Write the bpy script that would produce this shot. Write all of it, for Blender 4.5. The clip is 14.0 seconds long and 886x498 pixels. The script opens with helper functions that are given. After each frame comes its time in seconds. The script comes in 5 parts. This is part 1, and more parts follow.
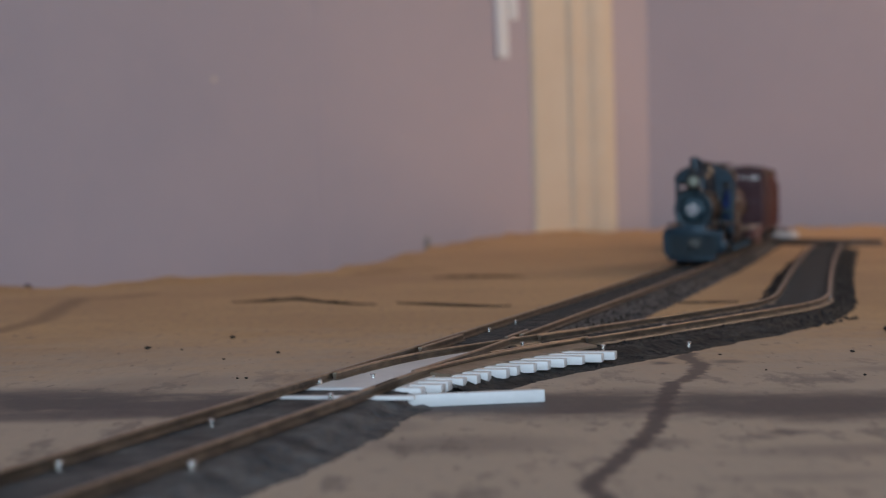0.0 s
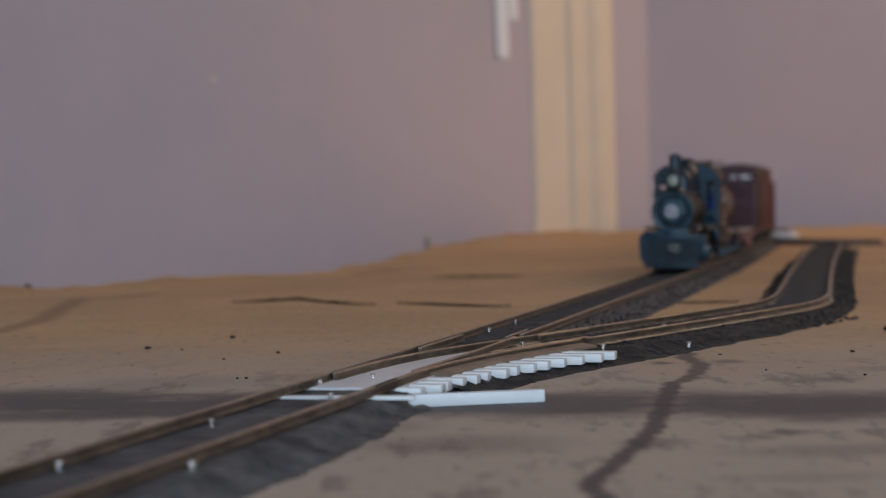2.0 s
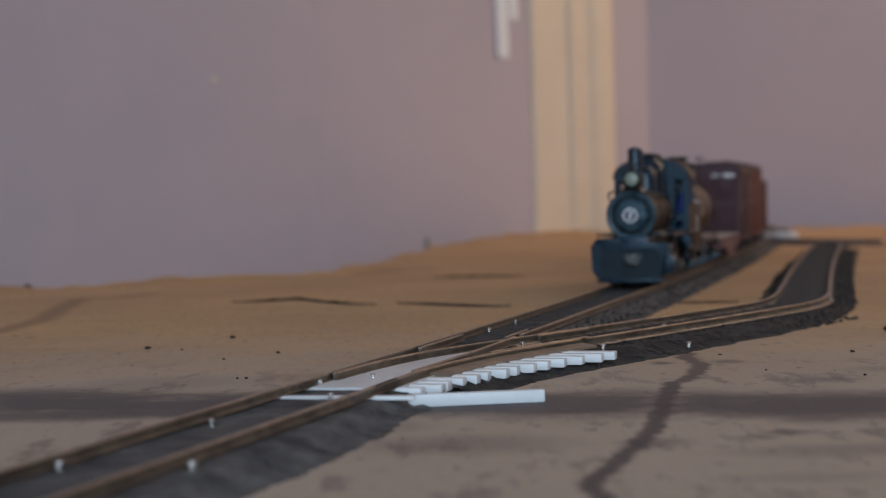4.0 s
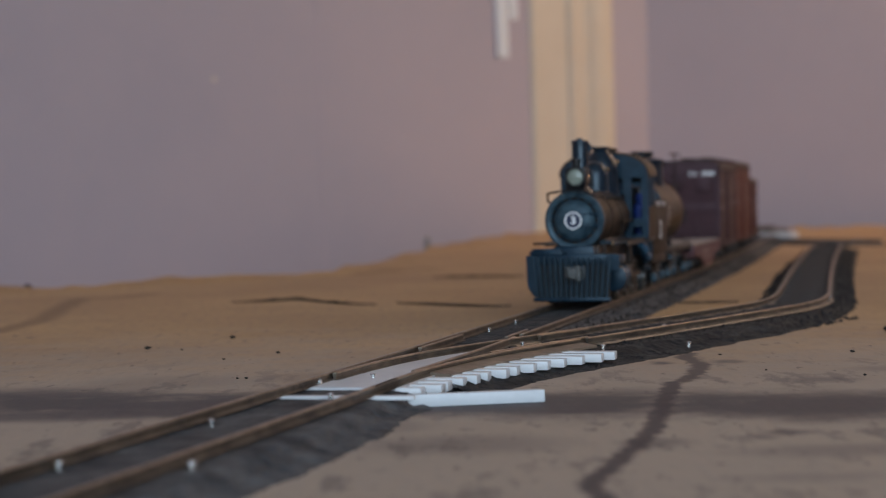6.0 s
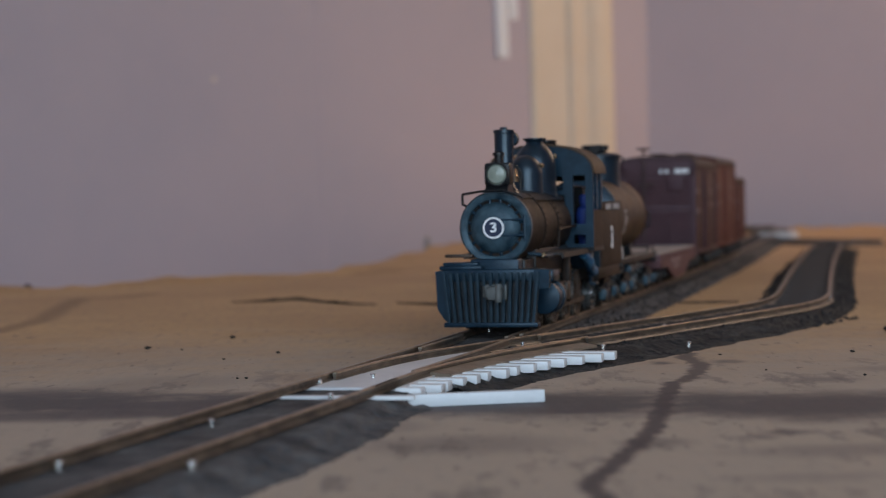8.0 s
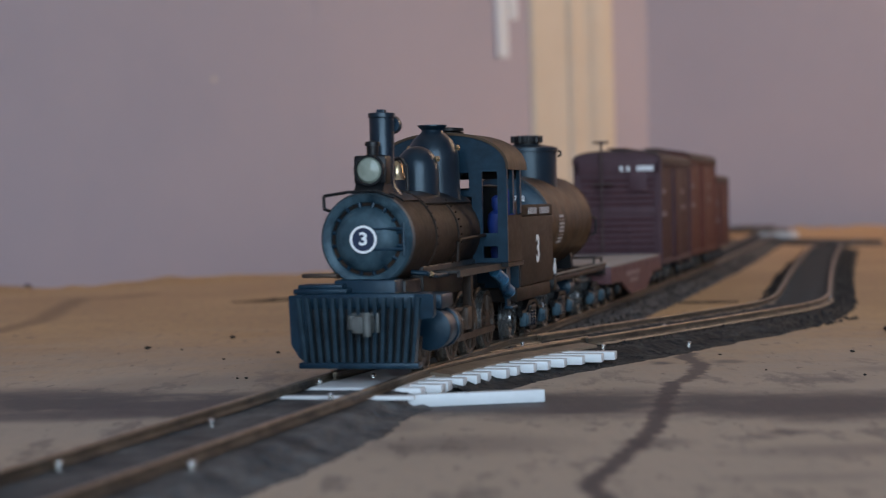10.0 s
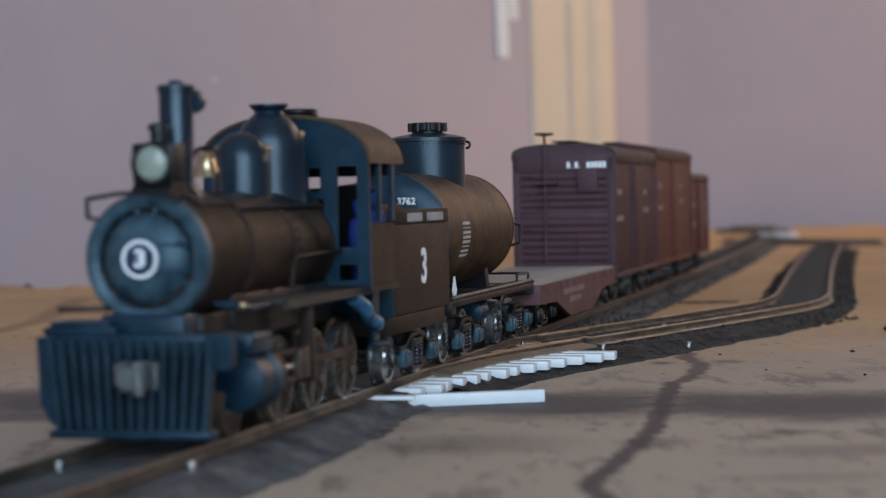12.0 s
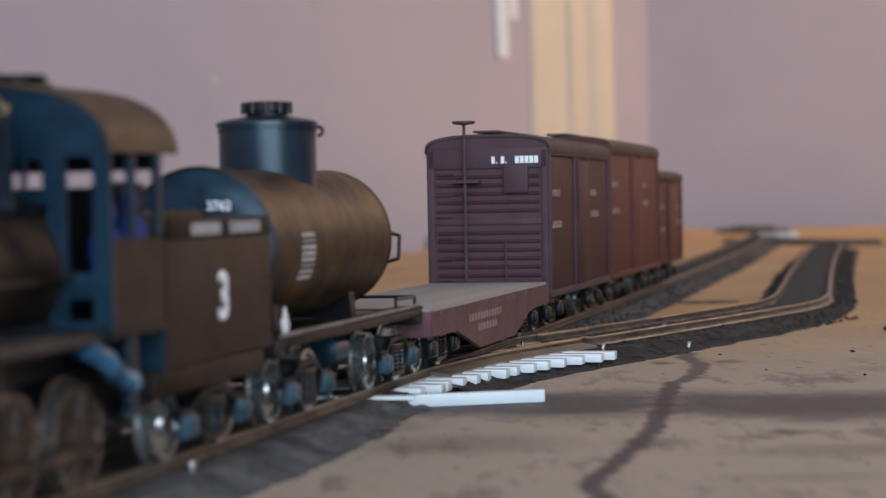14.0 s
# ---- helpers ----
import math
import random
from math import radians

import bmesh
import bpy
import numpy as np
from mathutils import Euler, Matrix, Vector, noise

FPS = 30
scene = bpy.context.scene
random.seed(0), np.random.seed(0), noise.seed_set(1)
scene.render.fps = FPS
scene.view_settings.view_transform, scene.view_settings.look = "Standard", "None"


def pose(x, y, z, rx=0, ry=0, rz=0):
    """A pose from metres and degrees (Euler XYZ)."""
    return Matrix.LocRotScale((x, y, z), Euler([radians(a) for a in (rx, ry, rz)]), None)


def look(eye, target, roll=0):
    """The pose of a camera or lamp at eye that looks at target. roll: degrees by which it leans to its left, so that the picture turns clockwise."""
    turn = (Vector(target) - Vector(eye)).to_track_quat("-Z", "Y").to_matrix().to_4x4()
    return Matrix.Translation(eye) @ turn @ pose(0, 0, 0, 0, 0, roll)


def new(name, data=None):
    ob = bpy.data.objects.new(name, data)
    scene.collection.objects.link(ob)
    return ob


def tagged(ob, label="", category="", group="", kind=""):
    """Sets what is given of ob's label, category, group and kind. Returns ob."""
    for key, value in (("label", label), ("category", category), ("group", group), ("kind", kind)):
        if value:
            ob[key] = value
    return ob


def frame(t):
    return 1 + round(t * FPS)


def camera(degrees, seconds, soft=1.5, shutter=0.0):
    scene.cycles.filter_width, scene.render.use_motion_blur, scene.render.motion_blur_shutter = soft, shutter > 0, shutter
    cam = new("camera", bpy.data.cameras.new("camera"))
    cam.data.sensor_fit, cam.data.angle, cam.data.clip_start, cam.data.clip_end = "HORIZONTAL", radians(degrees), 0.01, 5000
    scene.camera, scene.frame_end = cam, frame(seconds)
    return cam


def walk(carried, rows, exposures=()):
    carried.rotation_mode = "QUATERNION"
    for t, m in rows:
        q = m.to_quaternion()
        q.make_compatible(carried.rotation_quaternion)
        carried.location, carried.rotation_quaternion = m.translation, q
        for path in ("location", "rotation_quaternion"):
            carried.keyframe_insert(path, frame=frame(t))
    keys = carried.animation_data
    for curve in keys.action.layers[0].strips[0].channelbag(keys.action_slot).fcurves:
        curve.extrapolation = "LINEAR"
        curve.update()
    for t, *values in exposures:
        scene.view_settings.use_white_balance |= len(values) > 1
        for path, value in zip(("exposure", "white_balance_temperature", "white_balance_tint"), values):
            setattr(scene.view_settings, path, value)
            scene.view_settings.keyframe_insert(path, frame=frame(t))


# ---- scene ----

# ---------------- camera and its stand ----------------
cam = camera(25.88, 14.0, soft=1.15, shutter=0.5)
cam.data.dof.use_dof = True
cam.data.dof.focus_distance = 0.43
cam.data.dof.aperture_fstop = 28.0
CAM = pose(0, 0, 0.03889, 90 - 1.501, 0, 0) @ pose(0, 0, 0, 0, 0, -1.146)
walk(cam, [(0.0, CAM), (14.0, CAM)], exposures=[(0.0, 0.01, 6330, 10), (6.5, 0.01, 6300, 10), (8.2, 0.04, 6230, 10), (11.0, 0.24, 6020, 8), (12.5, 0.39, 6000, 7), (14.0, 0.53, 6330, 10)])

# ---------------- world and light ----------------
world = bpy.data.worlds.new("sky")
scene.world = world
world.use_nodes = True
wn = world.node_tree
sky = wn.nodes.new("ShaderNodeTexSky")
sky.sky_type = "NISHITA"
sky.sun_disc = False
sky.sun_elevation = radians(40)
sky.sun_rotation = radians(150)
wn.links.new(sky.outputs[0], wn.nodes["Background"].inputs[0])
wn.nodes["Background"].inputs[1].default_value = 0.1


def window_light(name, m, sx, sy, watts, colour):
    la = bpy.data.lights.new(name, "AREA")
    la.shape, la.size, la.size_y, la.energy, la.color = "RECTANGLE", sx, sy, watts, colour
    ob = new(name, la)
    ob.matrix_world = m
    return ob


window_light("window_light_south", look((0.25, -1.27, 0.55), (0.17, 1.0, 0.0)), 1.75, 1.1, 22.5, (0.67, 0.84, 1.0))
window_light("window_light_east", look((1.37, 1.77, 0.8), (0.1, 1.9, 0.1)), 0.36, 0.95, 9.1, (1.0, 0.64, 0.36))

# ---------------- materials ----------------
MATS = {}


def mat(name, c1, c2=None, rough=0.6, metal=0.0, scale=300.0, detail=6.0, bump=0.15, bscale=None, bdist=0.0002, spec=0.4, lo=0.35, hi=0.65):
    """A painted, worn surface: two colours mixed by noise at two scales, with fine relief."""
    if name in MATS:
        return MATS[name]
    m = bpy.data.materials.new(name)
    m.use_nodes = True
    nt = m.node_tree
    b = nt.nodes["Principled BSDF"]
    b.inputs["Metallic"].default_value = metal
    b.inputs["Specular IOR Level"].default_value = spec
    co = nt.nodes.new("ShaderNodeTexCoord")
    n1 = nt.nodes.new("ShaderNodeTexNoise")
    n1.inputs["Scale"].default_value, n1.inputs["Detail"].default_value, n1.inputs["Roughness"].default_value = scale, detail, 0.65
    nt.links.new(co.outputs["Object"], n1.inputs["Vector"])
    ramp = nt.nodes.new("ShaderNodeValToRGB")
    ramp.color_ramp.elements[0].position, ramp.color_ramp.elements[1].position = lo, hi
    ramp.color_ramp.elements[0].color = (*c1, 1)
    ramp.color_ramp.elements[1].color = (*(c2 or [min(1, v * 1.3) for v in c1]), 1)
    nt.links.new(n1.outputs["Fac"], ramp.inputs["Fac"])
    nt.links.new(ramp.outputs["Color"], b.inputs["Base Color"])
    n2 = nt.nodes.new("ShaderNodeTexNoise")
    n2.inputs["Scale"].default_value, n2.inputs["Detail"].default_value = bscale or scale * 5, 4
    nt.links.new(co.outputs["Object"], n2.inputs["Vector"])
    mr = nt.nodes.new("ShaderNodeMapRange")
    mr.inputs["To Min"].default_value, mr.inputs["To Max"].default_value = max(0.02, rough - 0.13), min(1, rough + 0.13)
    nt.links.new(n2.outputs["Fac"], mr.inputs["Value"])
    nt.links.new(mr.outputs["Result"], b.inputs["Roughness"])
    if bump:
        bp = nt.nodes.new("ShaderNodeBump")
        bp.inputs["Strength"].default_value, bp.inputs["Distance"].default_value = bump, bdist
        nt.links.new(n2.outputs["Fac"], bp.inputs["Height"])
        nt.links.new(bp.outputs["Normal"], b.inputs["Normal"])
    MATS[name] = m
    return m


M_WALL = mat("lavender_wall_paint", (0.437, 0.395, 0.447), (0.495, 0.43, 0.468), 0.75, scale=3, bscale=160, bump=0.08, bdist=0.001, spec=0.25)
M_CEIL = mat("ceiling_paint", (0.75, 0.73, 0.7), (0.8, 0.78, 0.75), 0.8, scale=3, bscale=160)
M_FLOOR = mat("brown_carpet", (0.2, 0.15, 0.11), (0.28, 0.21, 0.16), 0.9, scale=40)
M_TRIM = mat("cream_gloss_paint", (0.6324, 0.5487, 0.4371), (0.6882, 0.6138, 0.5022), 0.45, scale=8, bscale=60, bump=0.05, bdist=0.001)
M_STRIP = mat("white_plastic_strip", (0.78, 0.82, 0.86), (0.84, 0.87, 0.9), 0.4, scale=60, bump=0.03)
M_WHITE = mat("white_styrene", (0.6, 0.62, 0.63), (0.7, 0.715, 0.72), 0.34, scale=120, bump=0.05)
M_RAIL = mat("tarnished_rail", (0.0374, 0.03196, 0.0272), (0.1564, 0.1224, 0.0884), 0.5, 0.35, scale=120, bump=0.1, bdist=0.0001)
M_HEAD = mat("worn_rail_head", (0.2, 0.165, 0.13), (0.37, 0.31, 0.24), 0.4, 0.85, scale=200, bump=0.05, bdist=0.0001)
M_FOOT = mat("tan_rail_foot", (0.15, 0.11, 0.078), (0.29, 0.22, 0.155), 0.5, 0.2, scale=90, bump=0.1, bdist=0.0001)
M_TIE = mat("dark_tie", (0.022, 0.021, 0.022), (0.06, 0.056, 0.053), 0.8, scale=260, bump=0.4)
M_BED_DARK = mat("near_black_roadbed", (0.00868, 0.00806, 0.00868), (0.0558, 0.0496, 0.04464), 0.85, scale=170, bump=1.0, bscale=1000, bdist=0.0006, lo=0.4, hi=0.72)
M_BED = mat("dark_grey_roadbed", (0.0288, 0.0288, 0.032), (0.112, 0.1072, 0.1056), 0.8, scale=130, bump=0.9, bscale=900, bdist=0.0006, lo=0.36, hi=0.68)
M_BLUEBLACK = mat("blue_black_enamel", (0.002975, 0.01148, 0.0221), (0.00935, 0.02805, 0.0476), 0.34, scale=220, bump=0.08, bdist=0.0001, spec=0.36)
# bluish window light on smokebox front and journal boxes, put into the paint colour
M_SMOKE = mat("window_lit_blue_grey_enamel", (0.0102, 0.0255, 0.0391), (0.0527, 0.0918, 0.1148), 0.42, scale=190, lo=0.36, hi=0.64, bump=0.3, bdist=0.0001, spec=0.34)
# pilot slat paint, lightened to carry the blue highlights on the slats
M_SLAT = mat("highlight_blue_slat_enamel", (0.0056, 0.0144, 0.0232), (0.0168, 0.0352, 0.0504), 0.36, scale=150, bump=0.15, bdist=0.0001, spec=0.34)
# blue of the window highlights is put into the specular tint
for m in (M_BLUEBLACK, M_SMOKE, M_SLAT):
    m.node_tree.nodes["Principled BSDF"].inputs["Specular Tint"].default_value = (0.72, 0.88, 1.0, 1)
M_CRACK = mat("shadowed_crack_edge", (0.006, 0.005, 0.004), (0.02, 0.015, 0.012), 0.9, scale=120)
M_GLOSS = mat("glossy_blue_black_enamel", (0.0015, 0.006, 0.012), (0.005, 0.015, 0.026), 0.31, scale=60, bscale=45, bump=0, spec=0.6)
# same highlight blue, tinted into the domes' gloss
M_GLOSS.node_tree.nodes["Principled BSDF"].inputs["Specular Tint"].default_value = (0.72, 0.88, 1.0, 1)
M_BLACK = mat("black_enamel", (0.003, 0.0036, 0.0048), (0.0084, 0.009, 0.0102), 0.36, scale=220, bump=0.08, bdist=0.0001, spec=0.26)
M_RUST = mat("weathered_brown_black", (0.00216, 0.001755, 0.001755), (0.0405, 0.02363, 0.01553), 0.55, scale=48, lo=0.4, hi=0.68, bscale=700, bump=0.15, bdist=0.0001, spec=0.17)
M_BROWN = mat("brown_bunker_paint", (0.03128, 0.01932, 0.0138), (0.046, 0.02852, 0.02024), 0.6, scale=140, bump=0.08, bdist=0.0001, spec=0.17)
# cab roof brown, with the warm light from the right put into its colour
M_ROOFB = mat("warm_lit_brown_roof_paint", (0.05, 0.031, 0.019), (0.085, 0.052, 0.03), 0.55, scale=120, bump=0.08, bdist=0.0001, spec=0.2)
M_TANK = mat("brown_tank_paint", (0.017, 0.0102, 0.00595), (0.085, 0.0425, 0.0153), 0.45, scale=70, bump=0.08, bdist=0.0001, lo=0.42, hi=0.66, spec=0.2)
M_STEEL = mat("bright_steel", (0.5, 0.51, 0.5), (0.68, 0.69, 0.68), 0.26, 0.95, scale=200, bump=0.05, bdist=0.0001)
M_WHEEL = mat("worn_wheel_steel", (0.14, 0.15, 0.155), (0.46, 0.47, 0.47), 0.26, 0.85, scale=160, bump=0.05, bdist=0.0001)
M_GEAR = mat("grimy_gear_metal", (0.015, 0.012, 0.0105), (0.08625, 0.05625, 0.039), 0.45, 0.2, scale=200, bump=0.2, spec=0.25)
M_GRIME = mat("grimy_grey_brown", (0.014, 0.012, 0.011), (0.06, 0.048, 0.04), 0.55, scale=160, bump=0.15, bdist=0.0001)
M_BRASS = mat("brass", (0.5, 0.38, 0.22), (0.62, 0.5, 0.32), 0.22, 1.0, scale=200, bump=0.03)
M_COUPLER = mat("grey_coupler_plastic", (0.048, 0.052, 0.0496), (0.12, 0.128, 0.124), 0.45, scale=260)
M_LENS = mat("clear_headlight_lens", (0.2, 0.23, 0.19), (0.28, 0.31, 0.26), 0.14, scale=300, bump=0.02)
M_LETTER = mat("white_lettering", (0.75, 0.76, 0.77), (0.85, 0.85, 0.85), 0.6, scale=300, bump=0)
M_BARS = mat("faded_lettering", (0.3, 0.285, 0.29), (0.52, 0.5, 0.5), 0.6, scale=900, bump=0)
M_FAINT = mat("worn_faint_lettering", (0.14, 0.08, 0.075), (0.3, 0.21, 0.2), 0.6, scale=900, bump=0)
M_NAVY = mat("navy_plate_paint", (0.008, 0.016, 0.045), (0.014, 0.026, 0.065), 0.4, scale=300)
# bright blue highlight below the cab, painted as the pipe's own colour
M_FITTING = mat("blue_highlight_fitting", (0.006, 0.03, 0.07), (0.05, 0.16, 0.27), 0.3, scale=220, lo=0.38, hi=0.62, bump=0.5)
M_BOXA = mat("maroon_boxcar_paint", (0.04176, 0.01296, 0.01656), (0.05904, 0.02016, 0.02304), 0.6, scale=120, bump=0.1, bdist=0.0001, spec=0.25)
M_BOXA_P = mat("faded_maroon_paint", (0.06068, 0.03108, 0.03848), (0.0777, 0.04144, 0.04884), 0.6, scale=120, bump=0.1, bdist=0.0001, spec=0.25)
M_BOXB = mat("red_oxide_boxcar_paint", (0.09, 0.024, 0.018), (0.12, 0.03375, 0.0255), 0.6, scale=120, bump=0.1, bdist=0.0001, spec=0.25)
M_ROOF = mat("dusty_dark_roof", (0.0525, 0.03375, 0.03375), (0.0825, 0.05625, 0.0525), 0.7, scale=160, spec=0.25)
M_DECK = mat("grey_brown_deck", (0.25, 0.22, 0.2), (0.34, 0.3, 0.27), 0.7, scale=220)
M_FLATSIDE = mat("mauve_red_flatcar_paint", (0.09775, 0.0425, 0.04675), (0.1318, 0.0612, 0.0646), 0.6, scale=150, spec=0.25)
M_DENIM = mat("blue_figure_paint", (0.007, 0.022, 0.12), (0.013, 0.036, 0.2), 0.6, scale=300)
M_DARKWOOD = mat("dark_board", (0.05, 0.042, 0.035), (0.1, 0.08, 0.062), 0.8, scale=60)


def table_material():
    """Brown fibreboard: streaks, grey smudges, dark stains with shapes of their own, painted sheen and fold shade."""
    m = bpy.data.materials.new("brown_fibreboard")
    m.use_nodes = True
    nt = m.node_tree
    L = nt.links.new
    b = nt.nodes["Principled BSDF"]
    co = nt.nodes.new("ShaderNodeTexCoord")

    def noise_node(scale, stretch, detail=6, rough=0.6):
        mp = nt.nodes.new("ShaderNodeMapping")
        mp.inputs["Scale"].default_value = stretch
        n = nt.nodes.new("ShaderNodeTexNoise")
        n.inputs["Scale"].default_value, n.inputs["Detail"].default_value, n.inputs["Roughness"].default_value = scale, detail, rough
        L(co.outputs["Object"], mp.inputs["Vector"])
        L(mp.outputs["Vector"], n.inputs["Vector"])
        return n.outputs["Fac"]

    def mth(op, a, c=None, clamp=False):
        n = nt.nodes.new("ShaderNodeMath")
        n.operation, n.use_clamp = op, clamp
        for i, v in enumerate((a, c)):
            if v is None:
                continue
            if isinstance(v, (int, float)):
                n.inputs[i].default_value = v
            else:
                L(v, n.inputs[i])
        return n.outputs[0]

    def step(v, lo, hi):
        n = nt.nodes.new("ShaderNodeMapRange")
        n.interpolation_type = "SMOOTHSTEP"
        n.inputs["From Min"].default_value, n.inputs["From Max"].default_value = lo, hi
        L(v, n.inputs["Value"])
        return n.outputs["Result"]

    def mix(f, a, c):
        n = nt.nodes.new("ShaderNodeMix")
        n.data_type = "RGBA"
        L(f, n.inputs["Factor"])
        for i, v in ((6, a), (7, c)):
            if isinstance(v, tuple):
                n.inputs[i].default_value = (*v, 1)
            else:
                L(v, n.inputs[i])
        return n.outputs[2]

    sep = nt.nodes.new("ShaderNodeSeparateXYZ")
    L(co.outputs["Object"], sep.inputs[0])
    X, Y = sep.outputs[0], sep.outputs[1]
    big = noise_node(9, (1, 1, 1), 4)
    fine = noise_node(420, (1, 0.22, 1), 5)
    streak = noise_node(48, (0.8, 0.9, 1), 6, 0.7)
    col = mix(step(big, 0.35, 0.65), (0.43, 0.275, 0.135), (0.52, 0.335, 0.16))
    col = mix(mth("MULTIPLY", step(fine, 0.42, 0.72), 0.5), col, (0.3, 0.2, 0.125))
    # grey window sheen painted into the colour near the front of the board
    front_sheen = mth("MULTIPLY", step(mth("ADD", Y, mth("MULTIPLY", mth("SUBTRACT", streak, 0.5), 0.25)), 0.62, 0.38), 0.75)
    col = mix(front_sheen, col, (0.39, 0.34, 0.288))
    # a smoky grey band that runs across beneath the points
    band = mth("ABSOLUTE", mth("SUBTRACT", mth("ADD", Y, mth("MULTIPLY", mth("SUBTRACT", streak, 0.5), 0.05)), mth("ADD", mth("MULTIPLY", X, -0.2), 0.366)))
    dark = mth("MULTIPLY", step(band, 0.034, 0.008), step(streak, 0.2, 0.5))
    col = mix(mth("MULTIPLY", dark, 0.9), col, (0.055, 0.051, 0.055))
    spots = step(noise_node(62, (1.5, 0.5, 1), 6, 0.7), 0.53, 0.63)
    spots = mth("MULTIPLY", spots, mth("MULTIPLY", step(Y, 0.52, 0.36), 0.62))
    col = mix(spots, col, (0.12, 0.1, 0.09))
    flecks = mth("MULTIPLY", step(noise_node(260, (1.2, 0.3, 1), 4, 0.65), 0.62, 0.69), 0.7)
    col = mix(flecks, col, (0.13, 0.1, 0.085))
    # stains of their own shape: crooked lines and flat smudges with ragged, soft edges (millimetres)
    jit = nt.nodes.new("ShaderNodeTexNoise")
    jit.inputs["Scale"].default_value, jit.inputs["Detail"].default_value, jit.inputs["Roughness"].default_value = 230, 5, 0.7
    L(co.outputs["Object"], jit.inputs["Vector"])

    def vec(op, a, c):
        n = nt.nodes.new("ShaderNodeVectorMath")
        n.operation = op
        for i, v in enumerate((a, c)):
            if v is None:
                continue
            if isinstance(v, tuple):
                n.inputs[i].default_value = v
            else:
                L(v, n.inputs[i])
        return n

    flat = vec("MULTIPLY", co.outputs["Object"], (1000, 1000, 0)).outputs[0]
    wob = vec("MULTIPLY", vec("SUBTRACT", jit.outputs["Color"], (0.5, 0.5, 0.5)).outputs[0], (5, 9, 0)).outputs[0]
    here = vec("ADD", flat, wob).outputs[0]

    def along(pts):
        """Distance to a crooked line."""
        best = None
        for p, q in zip(pts, pts[1:]):
            d = (q[0] - p[0], q[1] - p[1], 0.0)
            rel = vec("SUBTRACT", here, (*p, 0.0)).outputs[0]
            f = mth("DIVIDE", vec("DOT_PRODUCT", rel, d).outputs["Value"], d[0] ** 2 + d[1] ** 2, True)
            off = nt.nodes.new("ShaderNodeVectorMath")
            off.operation = "SCALE"
            off.inputs[0].default_value = d
            L(f, off.inputs["Scale"])
            dist = vec("LENGTH", vec("SUBTRACT", rel, off.outputs[0]).outputs[0], None).outputs["Value"]
            best = dist if best is None else mth("MINIMUM", best, dist)
        return best

    def smudge(x, y, rx, ry):
        rel = vec("DIVIDE", vec("SUBTRACT", here, (x, y, 0.0)).outputs[0], (rx, ry, 1.0)).outputs[0]
        return vec("LENGTH", rel, None).outputs["Value"]

    for x, y, rx, ry, k in ((33, 303, 7, 7, 0.5), (2, 305, 20, 14, 0.4), (-15, 330, 14, 12, 0.4), (56, 312, 6, 4, 0.6), (50, 307, 4, 3, 0.6), (62, 289, 22, 9, 0.4), (70, 352, 30, 9, 0.55), (85, 353, 18, 7, 0.5), (45, 345, 16, 4, 0.5), (24, 349, 12, 5, 0.7), (78, 398, 9, 7, 0.55), (50, 445, 3, 5, 0.8), (66, 446, 4, 6, 0.6), (98, 420, 12, 8, 0.3), (-55, 372, 26, 9, 0.6), (-74, 358, 34, 12, 0.75), (-90, 402, 26, 16, 0.35), (-60, 420, 22, 18, 0.25), (-30, 425, 12, 14, 0.25), (-15, 352, 16, 8, 0.85), (6, 356, 16, 5, 0.8), (75, 250, 16, 6, 0.35), (50, 262, 14, 5, 0.25), (18, 420, 14, 12, 0.3)):
        col = mix(mth("MULTIPLY", step(smudge(x, y, rx, ry), 1.25, 0.3), k), col, (0.085, 0.072, 0.072))
    river = along(((20.5, 236), (20.1, 247), (19.0, 260), (23.4, 276), (28.8, 297), (34.1, 318), (40.4, 357), (47.0, 398)))
    col = mix(mth("MULTIPLY", step(river, 2.6, 0.9), 0.9), col, (0.05, 0.041, 0.045))
    river = along(((49, 399), (54.1, 416), (58.5, 440), (57, 461), (60, 470)))
    col = mix(mth("MULTIPLY", step(river, 3.0, 1.0), 0.85), col, (0.06, 0.048, 0.048))
    # soft brown shade of the rim's folds, painted into the colour
    fold_shade = along(((-141, 600), (-138, 660), (-147, 745), (-152, 806), (-138, 812), (-127, 842)))
    col = mix(mth("MULTIPLY", step(fold_shade, 7.5, 1.0), 0.62), col, (0.17, 0.1, 0.05))
    fold_shade = along(((-44, 1030), (-28, 1062), (-5, 1060)))
    col = mix(mth("MULTIPLY", step(fold_shade, 9, 2.0), 0.5), col, (0.17, 0.1, 0.05))
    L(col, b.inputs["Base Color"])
    b.inputs["Roughness"].default_value = 0.62
    b.inputs["Specular IOR Level"].default_value = 0.35
    bp = nt.nodes.new("ShaderNodeBump")
    bp.inputs["Strength"].default_value, bp.inputs["Distance"].default_value = 0.4, 0.0006
    L(mth("ADD", fine, streak), bp.inputs["Height"])
    L(bp.outputs["Normal"], b.inputs["Normal"])
    return m


M_TABLE = table_material()
M_CRUMB = mat("black_crumb", (0.012, 0.01, 0.009), (0.03, 0.025, 0.02), 0.7, scale=400)
M_FAR_STRIP = mat("dark_brown_strip", (0.08, 0.066, 0.064), (0.165, 0.13, 0.118), 0.75, scale=90, bump=0.2)

# ---------------- mesh tools (millimetres in, metres out) ----------------
MM = 0.001


